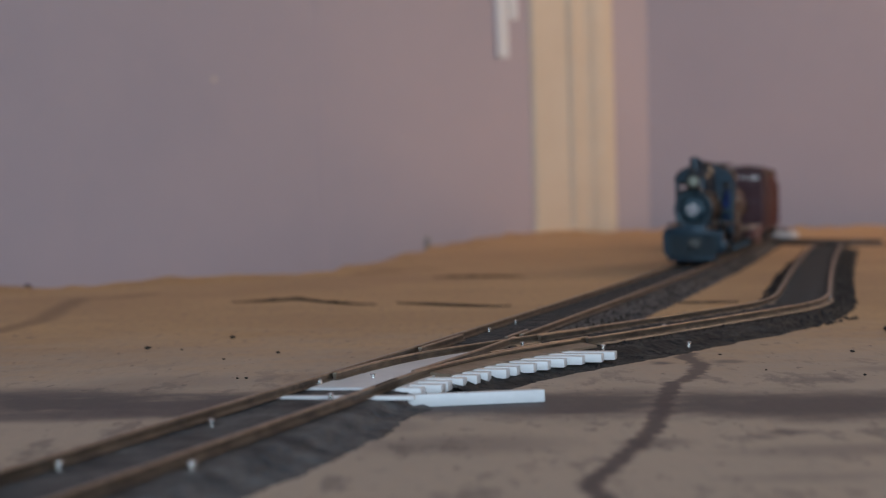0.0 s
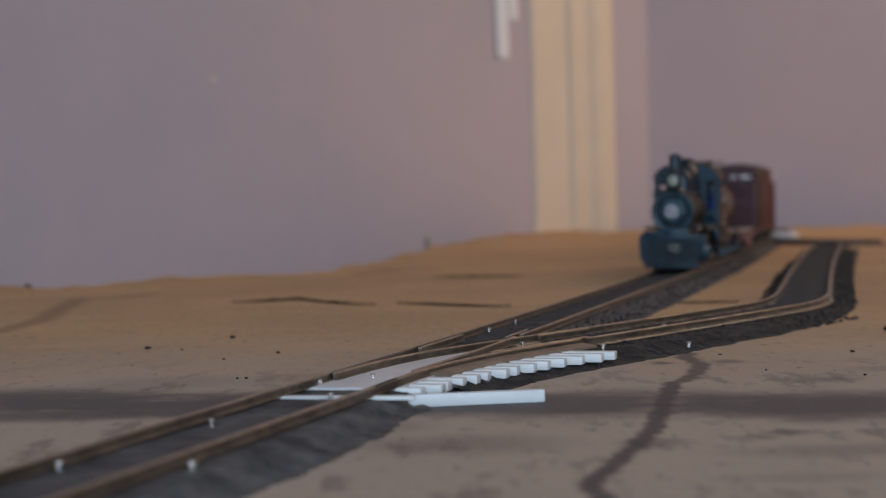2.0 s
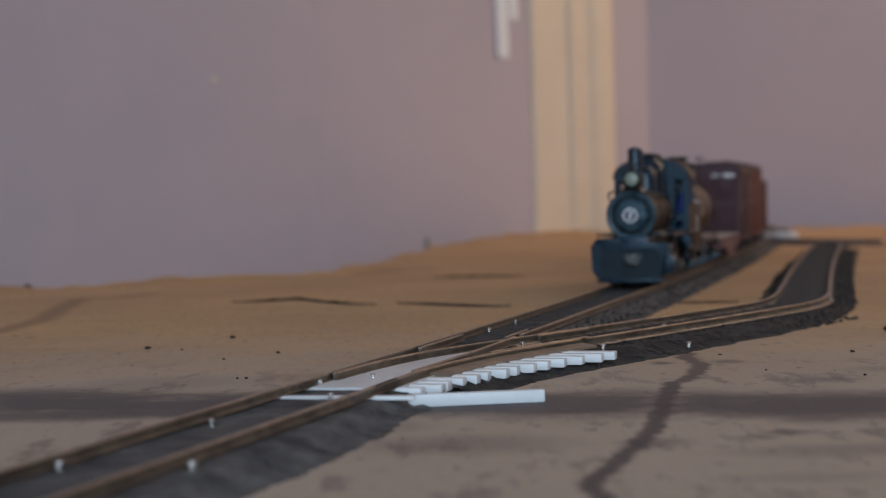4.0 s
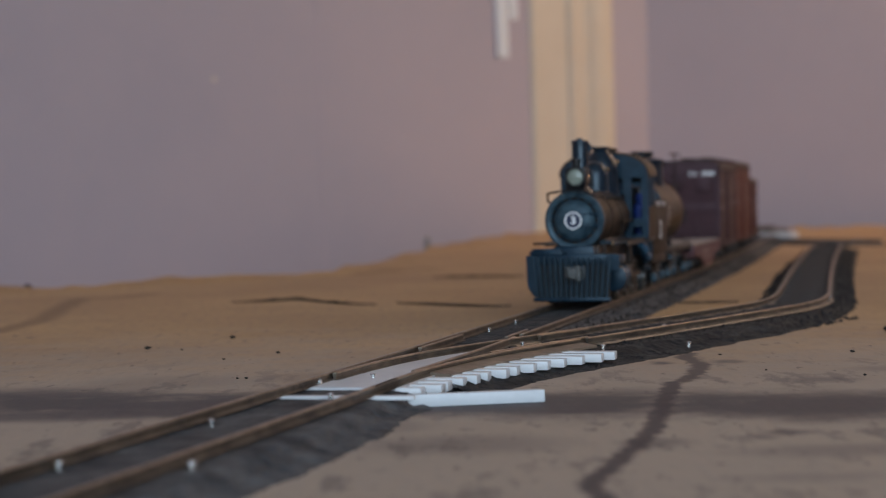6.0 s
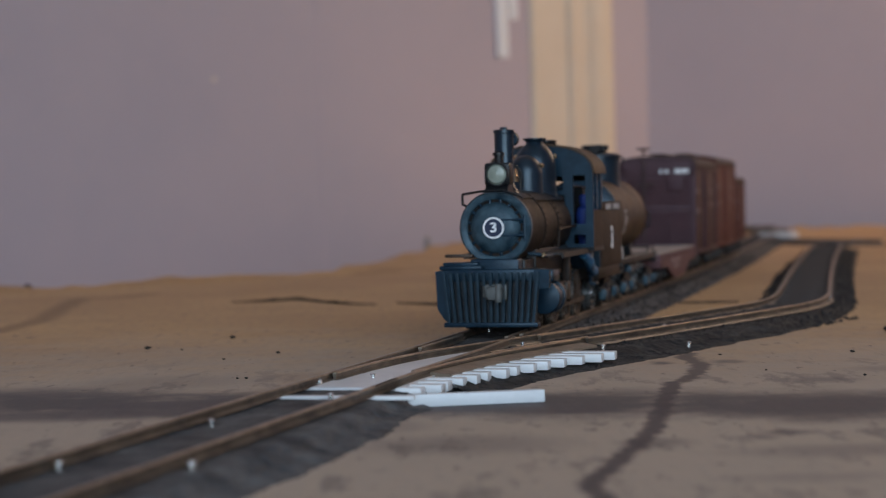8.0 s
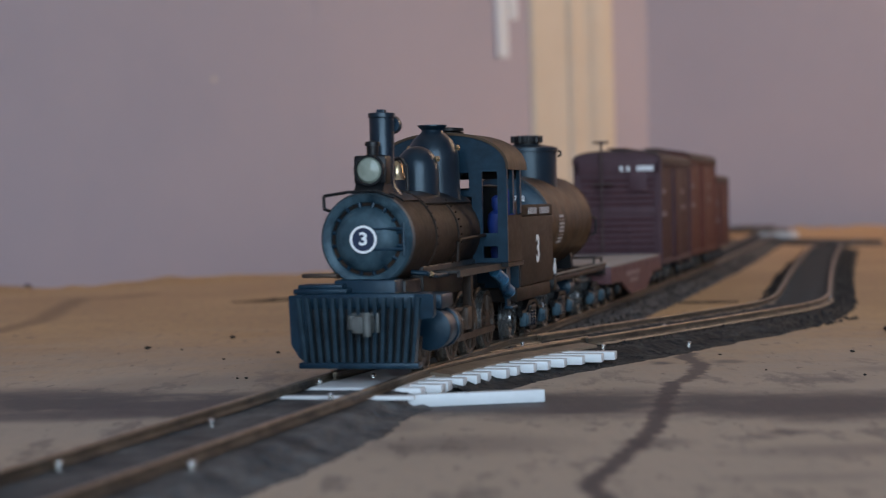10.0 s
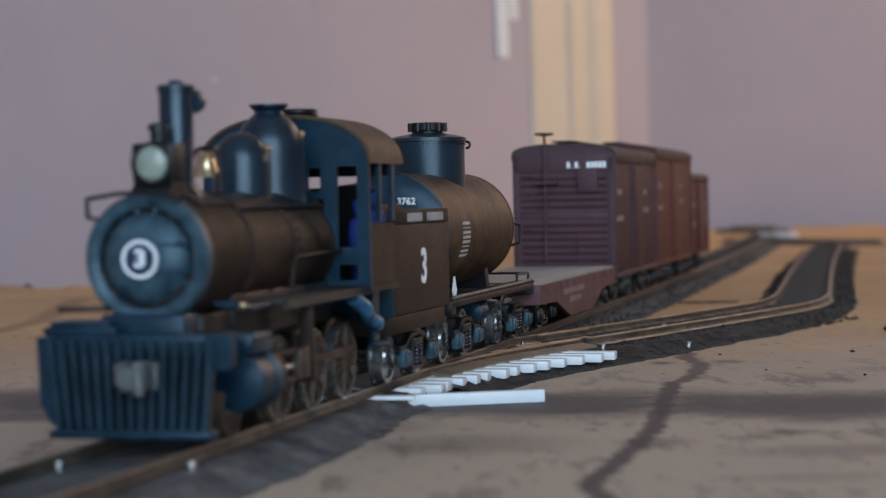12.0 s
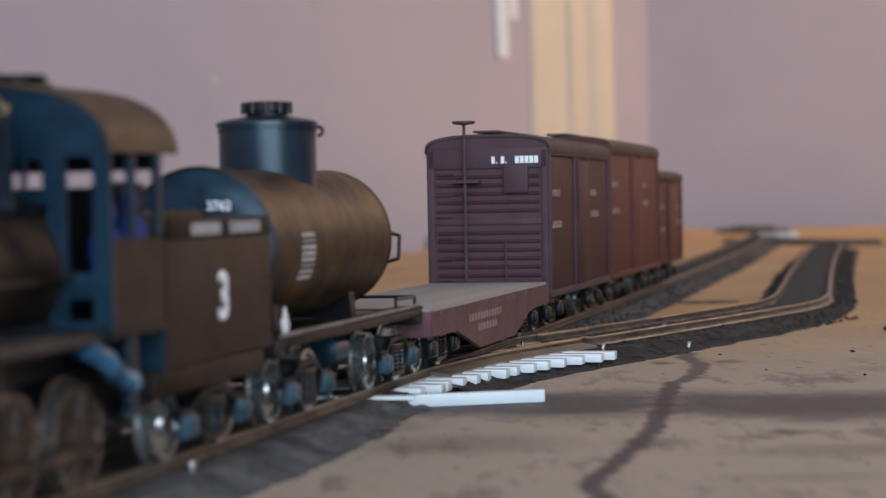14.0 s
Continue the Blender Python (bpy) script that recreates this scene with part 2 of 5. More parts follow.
def box(bm, x0, x1, y0, y1, z0, z1, bev=0.0):
    r = bmesh.ops.create_cube(bm, size=1)
    for v in r["verts"]:
        v.co = Vector(((x0 + x1) / 2 + v.co.x * (x1 - x0), (y0 + y1) / 2 + v.co.y * (y1 - y0), (z0 + z1) / 2 + v.co.z * (z1 - z0)))
    if bev:
        ed = list({e for v in r["verts"] for e in v.link_edges})
        bmesh.ops.bevel(bm, geom=ed, offset=bev, segments=2, affect="EDGES", profile=0.5)
    return bm


def tube(bm, a, b, r, r2=None, seg=14):
    """A round bar from a to b."""
    a, b = Vector(a), Vector(b)
    d = b - a
    m = Matrix.Translation((a + b) / 2) @ d.to_track_quat("Z", "Y").to_matrix().to_4x4()
    bmesh.ops.create_cone(bm, cap_ends=True, segments=seg, radius1=r, radius2=r if r2 is None else r2, depth=d.length, matrix=m)
    return bm


def lathe(bm, profile, origin=(0, 0, 0), axis="Z", seg=32, ring_only=False):
    """Turn (radius, height) pairs round an axis."""
    o = Vector(origin)
    rings = []
    for r, h in profile:
        ring = []
        for i in range(seg):
            a = 2 * math.pi * i / seg
            c, s = r * math.cos(a), r * math.sin(a)
            p = {"Z": (c, s, h), "Y": (c, h, s), "X": (h, c, s)}[axis]
            ring.append(bm.verts.new(o + Vector(p)))
        rings.append(ring)
    for a, b in zip(rings, rings[1:] + (rings[:1] if ring_only else [])):
        for i in range(seg):
            j = (i + 1) % seg
            bm.faces.new((a[i], a[j], b[j], b[i]))
    if not ring_only:
        bm.faces.new(rings[0])
        bm.faces.new(rings[-1])
    bmesh.ops.recalc_face_normals(bm, faces=bm.faces[:])
    return bm


def prism(bm, poly, a0, a1, axis="Y"):
    """A flat outline pushed along an axis; the outline's pairs are (x, z) for Y, (y, z) for X, (x, y) for Z."""
    def at(p, h):
        return {"Y": (p[0], h, p[1]), "X": (h, p[0], p[1]), "Z": (p[0], p[1], h)}[axis]
    f = [bm.verts.new(at(p, a0)) for p in poly]
    g = [bm.verts.new(at(p, a1)) for p in poly]
    n = len(poly)
    bm.faces.new(f)
    bm.faces.new(g)
    for i in range(n):
        bm.faces.new((f[i], f[(i + 1) % n], g[(i + 1) % n], g[i]))
    bmesh.ops.recalc_face_normals(bm, faces=bm.faces[:])
    return bm


def wire(bm, pts, r, seg=8):
    for a, b in zip(pts, pts[1:]):
        tube(bm, a, b, r, seg=seg)
    return bm


def make_mesh(name, bm, material, smooth=True):
    for v in bm.verts:
        v.co *= MM
    me = bpy.data.meshes.new(name)
    bm.to_mesh(me)
    bm.free()
    me.materials.append(material)
    if smooth:
        me.polygons.foreach_set("use_smooth", [True] * len(me.polygons))
        me.set_sharp_from_angle(angle=radians(35))
    return me


def part(name, bm, material, parent=None, label="", at=None):
    ob = new(name, make_mesh(name, bm, material))
    if parent is not None:
        ob.parent = parent
    if at is not None:
        ob.matrix_basis = at
    if label:
        ob["label"] = label
    return ob


def B():
    return bmesh.new()


def text_part(name, body, size, depth, material, parent, at, label="", squeeze=1.0):
    cu = bpy.data.curves.new(name, "FONT")
    cu.body, cu.size, cu.extrude, cu.align_x, cu.align_y = body, size * MM, depth * MM, "CENTER", "CENTER"
    cu.resolution_u = 6
    cu.offset = size * MM * 0.022
    tmp = bpy.data.objects.new(name, cu)
    scene.collection.objects.link(tmp)
    bpy.context.view_layer.update()
    me = bpy.data.meshes.new_from_object(tmp.evaluated_get(bpy.context.evaluated_depsgraph_get()))
    bpy.data.objects.remove(tmp)
    for v in me.vertices:
        v.co.x *= squeeze
    me.materials.clear()
    me.materials.append(material)
    ob = new(name, me)
    ob.parent = parent
    ob.matrix_basis = at
    if label:
        ob["label"] = label
    return ob


# ---------------- the lie of the tracks ----------------
RT = 4.6      # height of the rail heads over the board, mm


def main_at(s):
    return Vector((-24.47 + 0.2585 * s - 2.19e-5 * s * s, 346 + s))


def main_dir(s):
    return Vector((0.2585 - 4.38e-5 * s, 1.0)).normalized()


SIDING = [(-24.6, 346), (-14.2, 386), (0.5, 424), (21, 460), (52, 510), (84, 562), (106, 602), (118.5, 640), (132.5, 705), (158, 829), (191, 985), (227, 1150), (252, 1262)]


def smooth_path(pts, step=4.0):
    out = []
    P = [Vector(p) for p in pts]
    P = [2 * P[0] - P[1]] + P + [2 * P[-1] - P[-2]]
    for i in range(1, len(P) - 2):
        a, b, c, d = P[i - 1:i + 3]
        n = max(2, int((c - b).length / step))
        for k in range(n):
            t = k / n
            out.append(0.5 * ((2 * b) + (c - a) * t + (2 * a - 5 * b + 4 * c - d) * t * t + (3 * b - a - 3 * c + d) * t ** 3))
    out.append(P[-2])
    return out


MAIN_PTS = [main_at(s) for s in range(-150, 1521, 8)]
SIDE_PTS = smooth_path(SIDING)


def offset_path(pts, l):
    """The path moved l to the right of its way."""
    out = []
    for i, p in enumerate(pts):
        d = (pts[min(i + 1, len(pts) - 1)] - pts[max(i - 1, 0)]).normalized()
        out.append(p + Vector((d.y, -d.x)) * l)
    return out


def sweep(bm, pts, profile, wob=None):
    """An outline of (sideways, up) pairs drawn along a path on the board."""
    rings = []
    for i, p in enumerate(pts):
        d = (pts[min(i + 1, len(pts) - 1)] - pts[max(i - 1, 0)]).normalized()
        r = Vector((d.y, -d.x))
        w = wob(i) if wob else 0
        rings.append([bm.verts.new((*(p + r * (a + (w if a > 0 else -w))), h)) for a, h in profile])
    n = len(profile)
    for a, b in zip(rings, rings[1:]):
        for i in range(n):
            bm.faces.new((a[i], a[(i + 1) % n], b[(i + 1) % n], b[i]))
    bm.faces.new(rings[0])
    bm.faces.new(rings[-1])
    bmesh.ops.recalc_face_normals(bm, faces=bm.faces[:])
    return bm


def rail_profile(top=RT, low=2.95):
    top = top - 0.35
    return [(-0.95, low), (0.95, low), (0.9, low + 0.18), (0.26, low + 0.32), (0.26, top - 0.45), (0.45, top - 0.3), (0.45, top), (-0.45, top), (-0.45, top - 0.3), (-0.26, top - 0.45), (-0.26, low + 0.32), (-0.9, low + 0.18)]


HEAD = [(-0.47, RT - 0.35), (0.47, RT - 0.35), (0.47, RT - 0.1), (0.36, RT), (-0.36, RT), (-0.47, RT - 0.1)]


def lay_rail(name, pts, thing, label=""):
    """A rail with its worn bright head."""
    r = part(name, sweep(B(), pts, rail_profile()), M_RAIL, thing, label)
    part("rail_head", sweep(B(), pts, HEAD), M_HEAD, r)
    return r


HALF = 8.65   # middle of a rail from the middle of its track

# ---------------- room ----------------


def slab(name, x0, x1, y0, y1, z0, z1, material, label, category="wall"):
    ob = part(name, box(B(), x0 * 1000, x1 * 1000, y0 * 1000, y1 * 1000, z0 * 1000, z1 * 1000), material)
    return tagged(ob, label, category, kind="structure")


def wall_run(name, a, b, thick, z0, z1, label):
    """An upright wall from a to b (metres); its thickness lies to the left of that way."""
    a, b = Vector(a) * 1000, Vector(b) * 1000
    d = (b - a).normalized()
    nrm = Vector((-d.y, d.x)) * thick * 1000
    ob = part(name, prism(B(), [a, b, b + nrm, a + nrm], z0 * 1000, z1 * 1000, "Z"), M_WALL)
    return tagged(ob, label, "wall", kind="structure")


Z0, Z1 = -0.9, 1.5
slab("floor", -1.3, 1.6, -1.5, 2.3, Z0 - 0.05, Z0, M_FLOOR, "brown carpeted room floor beneath the table", "floor")
slab("ceiling", -1.3, 1.6, -1.5, 2.3, Z1, Z1 + 0.05, M_CEIL, "plain off-white room ceiling", "ceiling")
wall_run("wall_west", (-0.98, 1.3505), (0.2258, 2.1), 0.08, Z0, Z1, "lavender painted wall running to the room corner")
wall_run("wall_north", (0.2258, 2.1), (1.42, 2.1), 0.1, Z0, Z1, "lavender painted end wall of the room")
wall_run("wall_west_rear", (-0.98, -1.35), (-0.98, 1.36), 0.08, Z0, Z1, "lavender painted wall beside the table")
# the wall behind the camera and the one beside it have windows
for nm, seg in (("wall_south", [(-1.25, -0.65, Z0, Z1), (1.16, 1.5, Z0, Z1), (-0.65, 1.16, Z0, -0.05), (-0.65, 1.16, 1.14, Z1)]),):
    bm = B()
    for x0, x1, z0, z1 in seg:
        box(bm, x0 * 1000, x1 * 1000, -1400, -1300, z0 * 1000, z1 * 1000)
    tagged(part(nm, bm, M_WALL), "lavender wall with a window opening", "wall", kind="structure")
bm = B()
for y0, y1, z0, z1 in ((-1.4, 1.57, Z0, Z1), (1.97, 2.2, Z0, Z1), (1.57, 1.97, Z0, 0.3), (1.57, 1.97, 1.3, Z1)):
    box(bm, 1400, 1500, y0 * 1000, y1 * 1000, z0 * 1000, z1 * 1000)
tagged(part("wall_east", bm, M_WALL), "lavender wall with a window opening", "wall", kind="structure")


WALL_TURN = math.degrees(math.atan2(0.7495, 1.2058))   # heading of the west wall


def casing():
    """Moulded boards nailed flat on the west wall, beside the corner; its own x runs along the wall, its -y into the room."""
    th = new("door_casing")
    z0, z1 = Z0 * 1000, Z1 * 1000
    part("flat_board", prism(B(), [(0, 4), (0, -1), (2.5, -3), (5, -3.4), (8, -3), (44, -2.5), (47, -2.5), (47, 4)], z0, z1, "Z"), M_TRIM, th)
    bead = [(47.2 + 7.5 - 7.5 * math.cos(math.pi * k / 8), -2.6 - 2.6 * math.sin(math.pi * k / 8)) for k in range(9)]
    part("bead", prism(B(), [(47.2, 4)] + bead + [(62.2, 4)], z0, z1, "Z"), M_TRIM, th)
    part("groove", prism(B(), [(62.4, 4), (62.4, -3), (66, -2.4), (72, -2.4), (76.8, -3.6), (76.8, 4)], z0, z1, "Z"), M_TRIM, th)
    part("edge_board", prism(B(), [(77, 4), (77, -3.8), (80, -5), (104, -5), (107, -3), (107, 4)], z0, z1, "Z"), M_TRIM, th)
    th.matrix_basis = pose(0.0957, 2.0192, 0, 0, 0, WALL_TURN) @ pose(0, 0, 0, 0, -0.6, 0)
    tagged(th, "cream painted moulded door casing beside the room corner", "door casing", kind="structure")


casing()
tagged(part("wall_seam", box(B(), -2.0, 2.0, -0.25, 1, Z0 * 1000, Z1 * 1000), M_WALL, at=pose(-0.1155, 1.8877, 0, 0, 0, WALL_TURN) @ pose(0, 0, 0, 0, -0.9, 0)), "faint raised seam in the lavender wall", "seam", kind="structure")


bm = lathe(B(), [(2.4, 0), (2.6, -0.6), (1.4, -1.6), (0.2, -1.9)], (0, 0, 0), "Y", 14)
tagged(part("wall_nail", bm, M_TRIM, at=pose(-0.2137, 1.8266, 0.1557, 0, 0, 31.9)), "small pale nail head in the lavender wall", "nail")


def hanging_strip(x, y, w, zl, label):
    """A flat strip that hangs against the west wall; x, y: the middle of its lower end."""
    bm = box(B(), -w / 2, w / 2, -2.6, -0.4, zl, 420, 0.6)
    tagged(part("hanging_strip", bm, M_STRIP, at=pose(x * MM, y * MM, 0, 0, 0, WALL_TURN) @ pose(0, 0, 0, 0, -1.2, 0)), label, "strip", "white strips on the wall")


hanging_strip(68.7, 2002.3, 14.7, 183.1, "long white plastic strip hanging on the wall")
hanging_strip(80.8, 2009.9, 10.6, 222.7, "short white plastic strip hanging on the wall")

# ---------------- board ----------------


EDGE_Y, EDGE_X = [-200, 416, 910, 1042, 1100, 1512, 2040], [-760, -760, -212, -65, -58, -14, 72]


def tabletop():
    th = new("layout_board")
    bm = B()
    nx, ny = 150, 240
    grid = []
    for j in range(ny + 1):
        row = []
        for i in range(nx + 1):
            y = -200 + 2240 * (j / ny)
            x0 = np.interp(y, EDGE_Y, EDGE_X)
            u = i / nx
            x = x0 + (800 - x0) * u ** 1.5
            # crumpled, lifted rim along the wall side
            d = (x - x0) * 0.67 if y < 1042 else x - x0
            rim = max(0.0, 1 - d / 60.0) if y > 300 else 0.0
            far = max(0.0, 1 - (2040 - y) / 120.0)
            h = 0.22 * noise.noise((x * 0.02, y * 0.012, 3)) - 0.1
            h += max(rim, far) * (5.2 * noise.noise((x * 0.022, y * 0.02, 0)) + 3.2 * noise.noise((x * 0.07, y * 0.05, 2)) + 0.5)
            h -= 3.0 * max(0.0, 1 - d / 6.0)
            row.append(bm.verts.new((x, y, h)))
        grid.append(row)
    for j in range(ny):
        for i in range(nx):
            bm.faces.new((grid[j][i], grid[j][i + 1], grid[j + 1][i + 1], grid[j + 1][i]))
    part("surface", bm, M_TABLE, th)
    part("frame", prism(B(), [(-750, -195), (795, -195), (795, 2035), (76, 2035), (-10, 1512), (-55, 1100), (-62, 1044), (-205, 915), (-750, 425)], -40, -4, "Z"), M_DARKWOOD, th)
    for x in (-700, 740):
        for y in (-150, 380 if x < 0 else 1980):
            part("leg", box(B(), x - 30, x + 30, y - 30, y + 30, -900, -40, 3), M_DARKWOOD, th)
    tagged(th, "large brown fibreboard layout table with dark stains", "table", kind="structure")
    return th


BOARD = tabletop()


def lifted_crack(pts, hgt, seed):
    """A split in the board's skin whose near lip stands up."""
    rnd = random.Random(seed)
    path = smooth_path(pts, 3.0)
    n = len(path)
    bm = B()
    prev = None
    for i, p in enumerate(path):
        u = i / (n - 1)
        h = hgt * min(1, 5 * u, 5 * (1 - u)) * rnd.uniform(0.55, 1.15)
        ring = [bm.verts.new((p.x, p.y - 2.0, 0.05)), bm.verts.new((p.x, p.y - 0.2, 0.1 + h)), bm.verts.new((p.x, p.y + 2.5, 0.1 + h * 0.7)), bm.verts.new((p.x, p.y + 7, 0.05))]
        if prev:
            for k in range(3):
                bm.faces.new((prev[k], prev[k + 1], ring[k + 1], ring[k]))
        prev = ring
    bmesh.ops.recalc_face_normals(bm, faces=bm.faces[:])
    # the shadow under the lip is put into its near-black colour
    part("crack", bm, M_CRACK, BOARD, "dark lifted crack in the board")


lifted_crack([(-83, 750), (-70, 752), (-58, 760), (-47, 738), (-37, 722), (-25, 712)], 1.0, 5)
lifted_crack([(-18, 722), (-5, 706), (6, 694), (17, 686), (24, 688)], 0.8, 6)
lifted_crack([(82, 684), (95, 684), (105, 684)], 0.6, 7)
lifted_crack([(-5, 950), (20, 945), (40, 940)], 0.8, 9)

# ---------------- tracks ----------------


def roadbed(pts, left, right, seed, top=2.55, material=None):
    """A low, rough bank: a flat top, a ragged dark drop and loose grit at its foot. right: half width, by the place along y."""
    fine_pts = []
    for a, b in zip(pts, pts[1:]):
        k = max(1, round((b - a).length / 1.1))
        fine_pts += [a + (b - a) * (i / k) for i in range(k)]
    fine_pts.append(pts[-1])
    cut = [(-1.08, -0.4), (-1.0, 0.3), (-0.9, 0.9), (-0.8, 1.7), (-0.65, 0.95 * top), (-0.3, top), (0, top), (0.3, top), (0.48, 0.98 * top), (0.58, 0.95 * top), (0.66, 0.88 * top), (0.72, 0.74 * top), (0.77, 0.5 * top), (0.81, 0.3 * top), (0.86, 0.2 * top), (0.92, 0.12 * top), (1.0, 0.1), (1.08, -0.4)]
    ys, ws = [w[0] for w in right], [w[1] for w in right]
    verts, faces = [], []
    n = len(cut)
    for i, p in enumerate(fine_pts):
        d = (fine_pts[min(i + 1, len(fine_pts) - 1)] - fine_pts[max(i - 1, 0)]).normalized()
        r = Vector((d.y, -d.x))
        wr = float(np.interp(p.y, ys, ws))
        for a, h in cut:
            q = p + r * (a * (wr if a > 0 else left))
            e = noise.noise((q.x * 0.12, q.y * 0.12, seed)) + 0.7 * noise.noise((q.x * 0.4, q.y * 0.4, seed + 5)) + 0.6 * noise.noise((q.x * 1.1, q.y * 1.1, seed + 8))
            q = q + r * (a * abs(a) * 1.3 * e)
            lump = 0.55 if 0.6 < abs(a) < 0.95 else 0.2
            f = noise.noise((q.x * 0.8, q.y * 0.8, seed + 11)) + 0.5 * noise.noise((q.x * 2.3, q.y * 2.3, seed + 14))
            verts.append((q.x * MM, q.y * MM, (h + (lump * f if h > 0 else 0)) * MM))
        if i:
            o = (i - 1) * n
            faces += [(o + k, o + k + 1, o + n + k + 1, o + n + k) for k in range(n - 1)]
    me = bpy.data.meshes.new("roadbed")
    me.from_pydata(verts, [], faces)
    me.materials.append(material or M_BED)
    me.update()
    if me.polygons[len(me.polygons) // 2].normal.z < 0:
        me.flip_normals()
    return me


def ties(thing, pts, spacing, me, start, end, skip=(0, 0)):
    """Ties laid across a path, each one a piece."""
    dist, nxt = 0.0, start
    rnd = random.Random(9)
    for a, b in zip(pts, pts[1:]):
        l = (b - a).length
        while nxt <= dist + l and nxt <= end:
            p = a + (b - a) * ((nxt - dist) / l)
            d = (b - a).normalized()
            nxt += spacing
            if skip[0] < nxt < skip[1]:
                continue
            ob = new("tie", me)
            ob.parent = thing
            ang = math.degrees(math.atan2(-d.x, d.y)) + rnd.uniform(-1.2, 1.2)
            ob.matrix_basis = pose(p.x * MM, p.y * MM, rnd.uniform(-0.0001, 0.0001), 0, 0, ang)
        dist += l


def tie_mesh(half, w, z0, z1, material):
    return make_mesh("tie", box(B(), -half, half, -w / 2, w / 2, z0, z1, 0.12), material)


TIE = tie_mesh(9.6, 2.7, 1.0, 2.78, M_TIE)


def main_track():
    th = new("main_track")
    bed = tagged(new("roadbed", roadbed(MAIN_PTS, 14.5, ((250, 20.5), (310, 20.5), (352, 17.5), (420, 18.5), (600, 20.5)), 1)), "dark grey roadbed")
    bed.parent = th
    lay_rail("rail", offset_path(MAIN_PTS, -HALF), th, "tarnished metal rail")
    k = [p for p in offset_path(MAIN_PTS, HALF)]
    lay_rail("rail", [p for p in k if p.y < 372], th)
    lay_rail("rail", [p for p in k if p.y > 474], th)
    tagged(th, "tarnished model railway track on a dark grey roadbed", "track")
    return th


def siding_track():
    th = new("siding_track")
    pts = [p for p in SIDE_PTS if p.y > 384]
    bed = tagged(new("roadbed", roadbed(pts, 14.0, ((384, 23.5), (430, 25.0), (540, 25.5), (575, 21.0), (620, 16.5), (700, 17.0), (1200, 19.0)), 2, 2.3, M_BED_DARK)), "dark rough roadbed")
    bed.parent = th
    for off in (-HALF, HALF):
        part("rail_foot", sweep(B(), [p for p in offset_path(SIDE_PTS, off) if 466 < p.y < 640], [(-2.3, 2.6), (2.3, 2.6), (2.1, 3.05), (-2.1, 3.05)]), M_FOOT, th, "tan plank under the rail")
    lay_rail("rail", [p for p in offset_path(SIDE_PTS, -HALF) if p.y > 474], th, "tarnished metal rail")
    lay_rail("rail", [p for p in offset_path(SIDE_PTS, HALF) if p.y > 464], th)
    tagged(th, "tarnished model railway siding bending beside the main track", "track")
    return th


MAIN = main_track()
SIDE = siding_track()


def turnout():
    th = new("turnout")
    SP = [p for p in SIDE_PTS if 366 < p.y]
    # stock rail that becomes the outer rail of the siding
    out = [p for p in offset_path(MAIN_PTS, HALF) if 352 < p.y < 374] + [p for p in offset_path(SIDE_PTS, HALF) if 380 < p.y < 465]
    lay_rail("stock_rail", out, th)
    part("rail_foot", sweep(B(), [p for p in out if p.y > 388], [(0.3, 2.6), (4.8, 2.6), (4.8, 3.2), (0.3, 3.7)]), M_FOOT, th, "brown foot strip along the rail")
    # closure rails up to the frog
    mr = [p for p in offset_path(MAIN_PTS, HALF) if 384 < p.y < 476]
    lay_rail("point_rail", [p + Vector((-1.2 * max(0, 1 - (p.y - 384) / 45), 0)) for p in mr], th)
    sl = [p for p in offset_path(SIDE_PTS, -HALF) if 384 < p.y < 476]
    lay_rail("point_rail", [p + Vector((1.6 * max(0, 1 - (p.y - 384) / 45), 0)) for p in sl], th)
    # guard rails and frog wings
    lay_rail("guard_rail", [p for p in offset_path(MAIN_PTS, -HALF + 2.0) if 440 < p.y < 492], th)
    lay_rail("guard_rail", [p for p in offset_path(SIDE_PTS, HALF - 2.0) if 428 < p.y < 470], th)
    lay_rail("wing_rail", [p for p in offset_path(MAIN_PTS, HALF - 2.0) if 470 < p.y < 500], th)
    lay_rail("wing_rail", [p for p in offset_path(SIDE_PTS, -HALF + 2.0) if 474 < p.y < 500], th)
    # white plastic ties, longer as the tracks part
    web = [main_at(24 + k * 4) for k in range(22)]
    part("tie_web", sweep(B(), web, [(-9.6, 1.5), (10.5, 1.5), (10.5, 3.03), (-9.6, 3.03)]), M_WHITE, th)
    for k in range(14):
        s = 24 + k * 6.3
        c, d = main_at(s), main_dir(s)
        side = min(SIDE_PTS, key=lambda q: abs((q - c).dot(d)))
        right = (side - c).length + 14.0 + 0.92 * k
        bm = box(B(), -11.5, right, -1.75, 1.75, 1.1, 3.0, 0.15)
        ob = part("tie", bm, M_WHITE, th, at=pose(c.x * MM, c.y * MM, 0, 0, 0, math.degrees(math.atan2(-d.x, d.y))))
    c, d = main_at(8), main_dir(8)
    part("throw_bar", box(B(), -10.5, 17, -1.2, 1.2, 2.3, 3.05, 0.15), M_WHITE, th, "white throw bar", at=pose(c.x * MM, c.y * MM, 0, 0, 0, math.degrees(math.atan2(-d.x, d.y)) + 3.6))
    for p in ((offset_path(MAIN_PTS, -HALF + 1.4)[22]), (offset_path(MAIN_PTS, HALF)[23])):
        part("pin", lathe(B(), [(0.5, 2.8), (0.55, 3.7), (0.3, 4.0)], (p.x, p.y + 4, 0), seg=10), M_STEEL, th)
    tagged(th, "model railway turnout with bare white plastic ties", "turnout")


turnout()


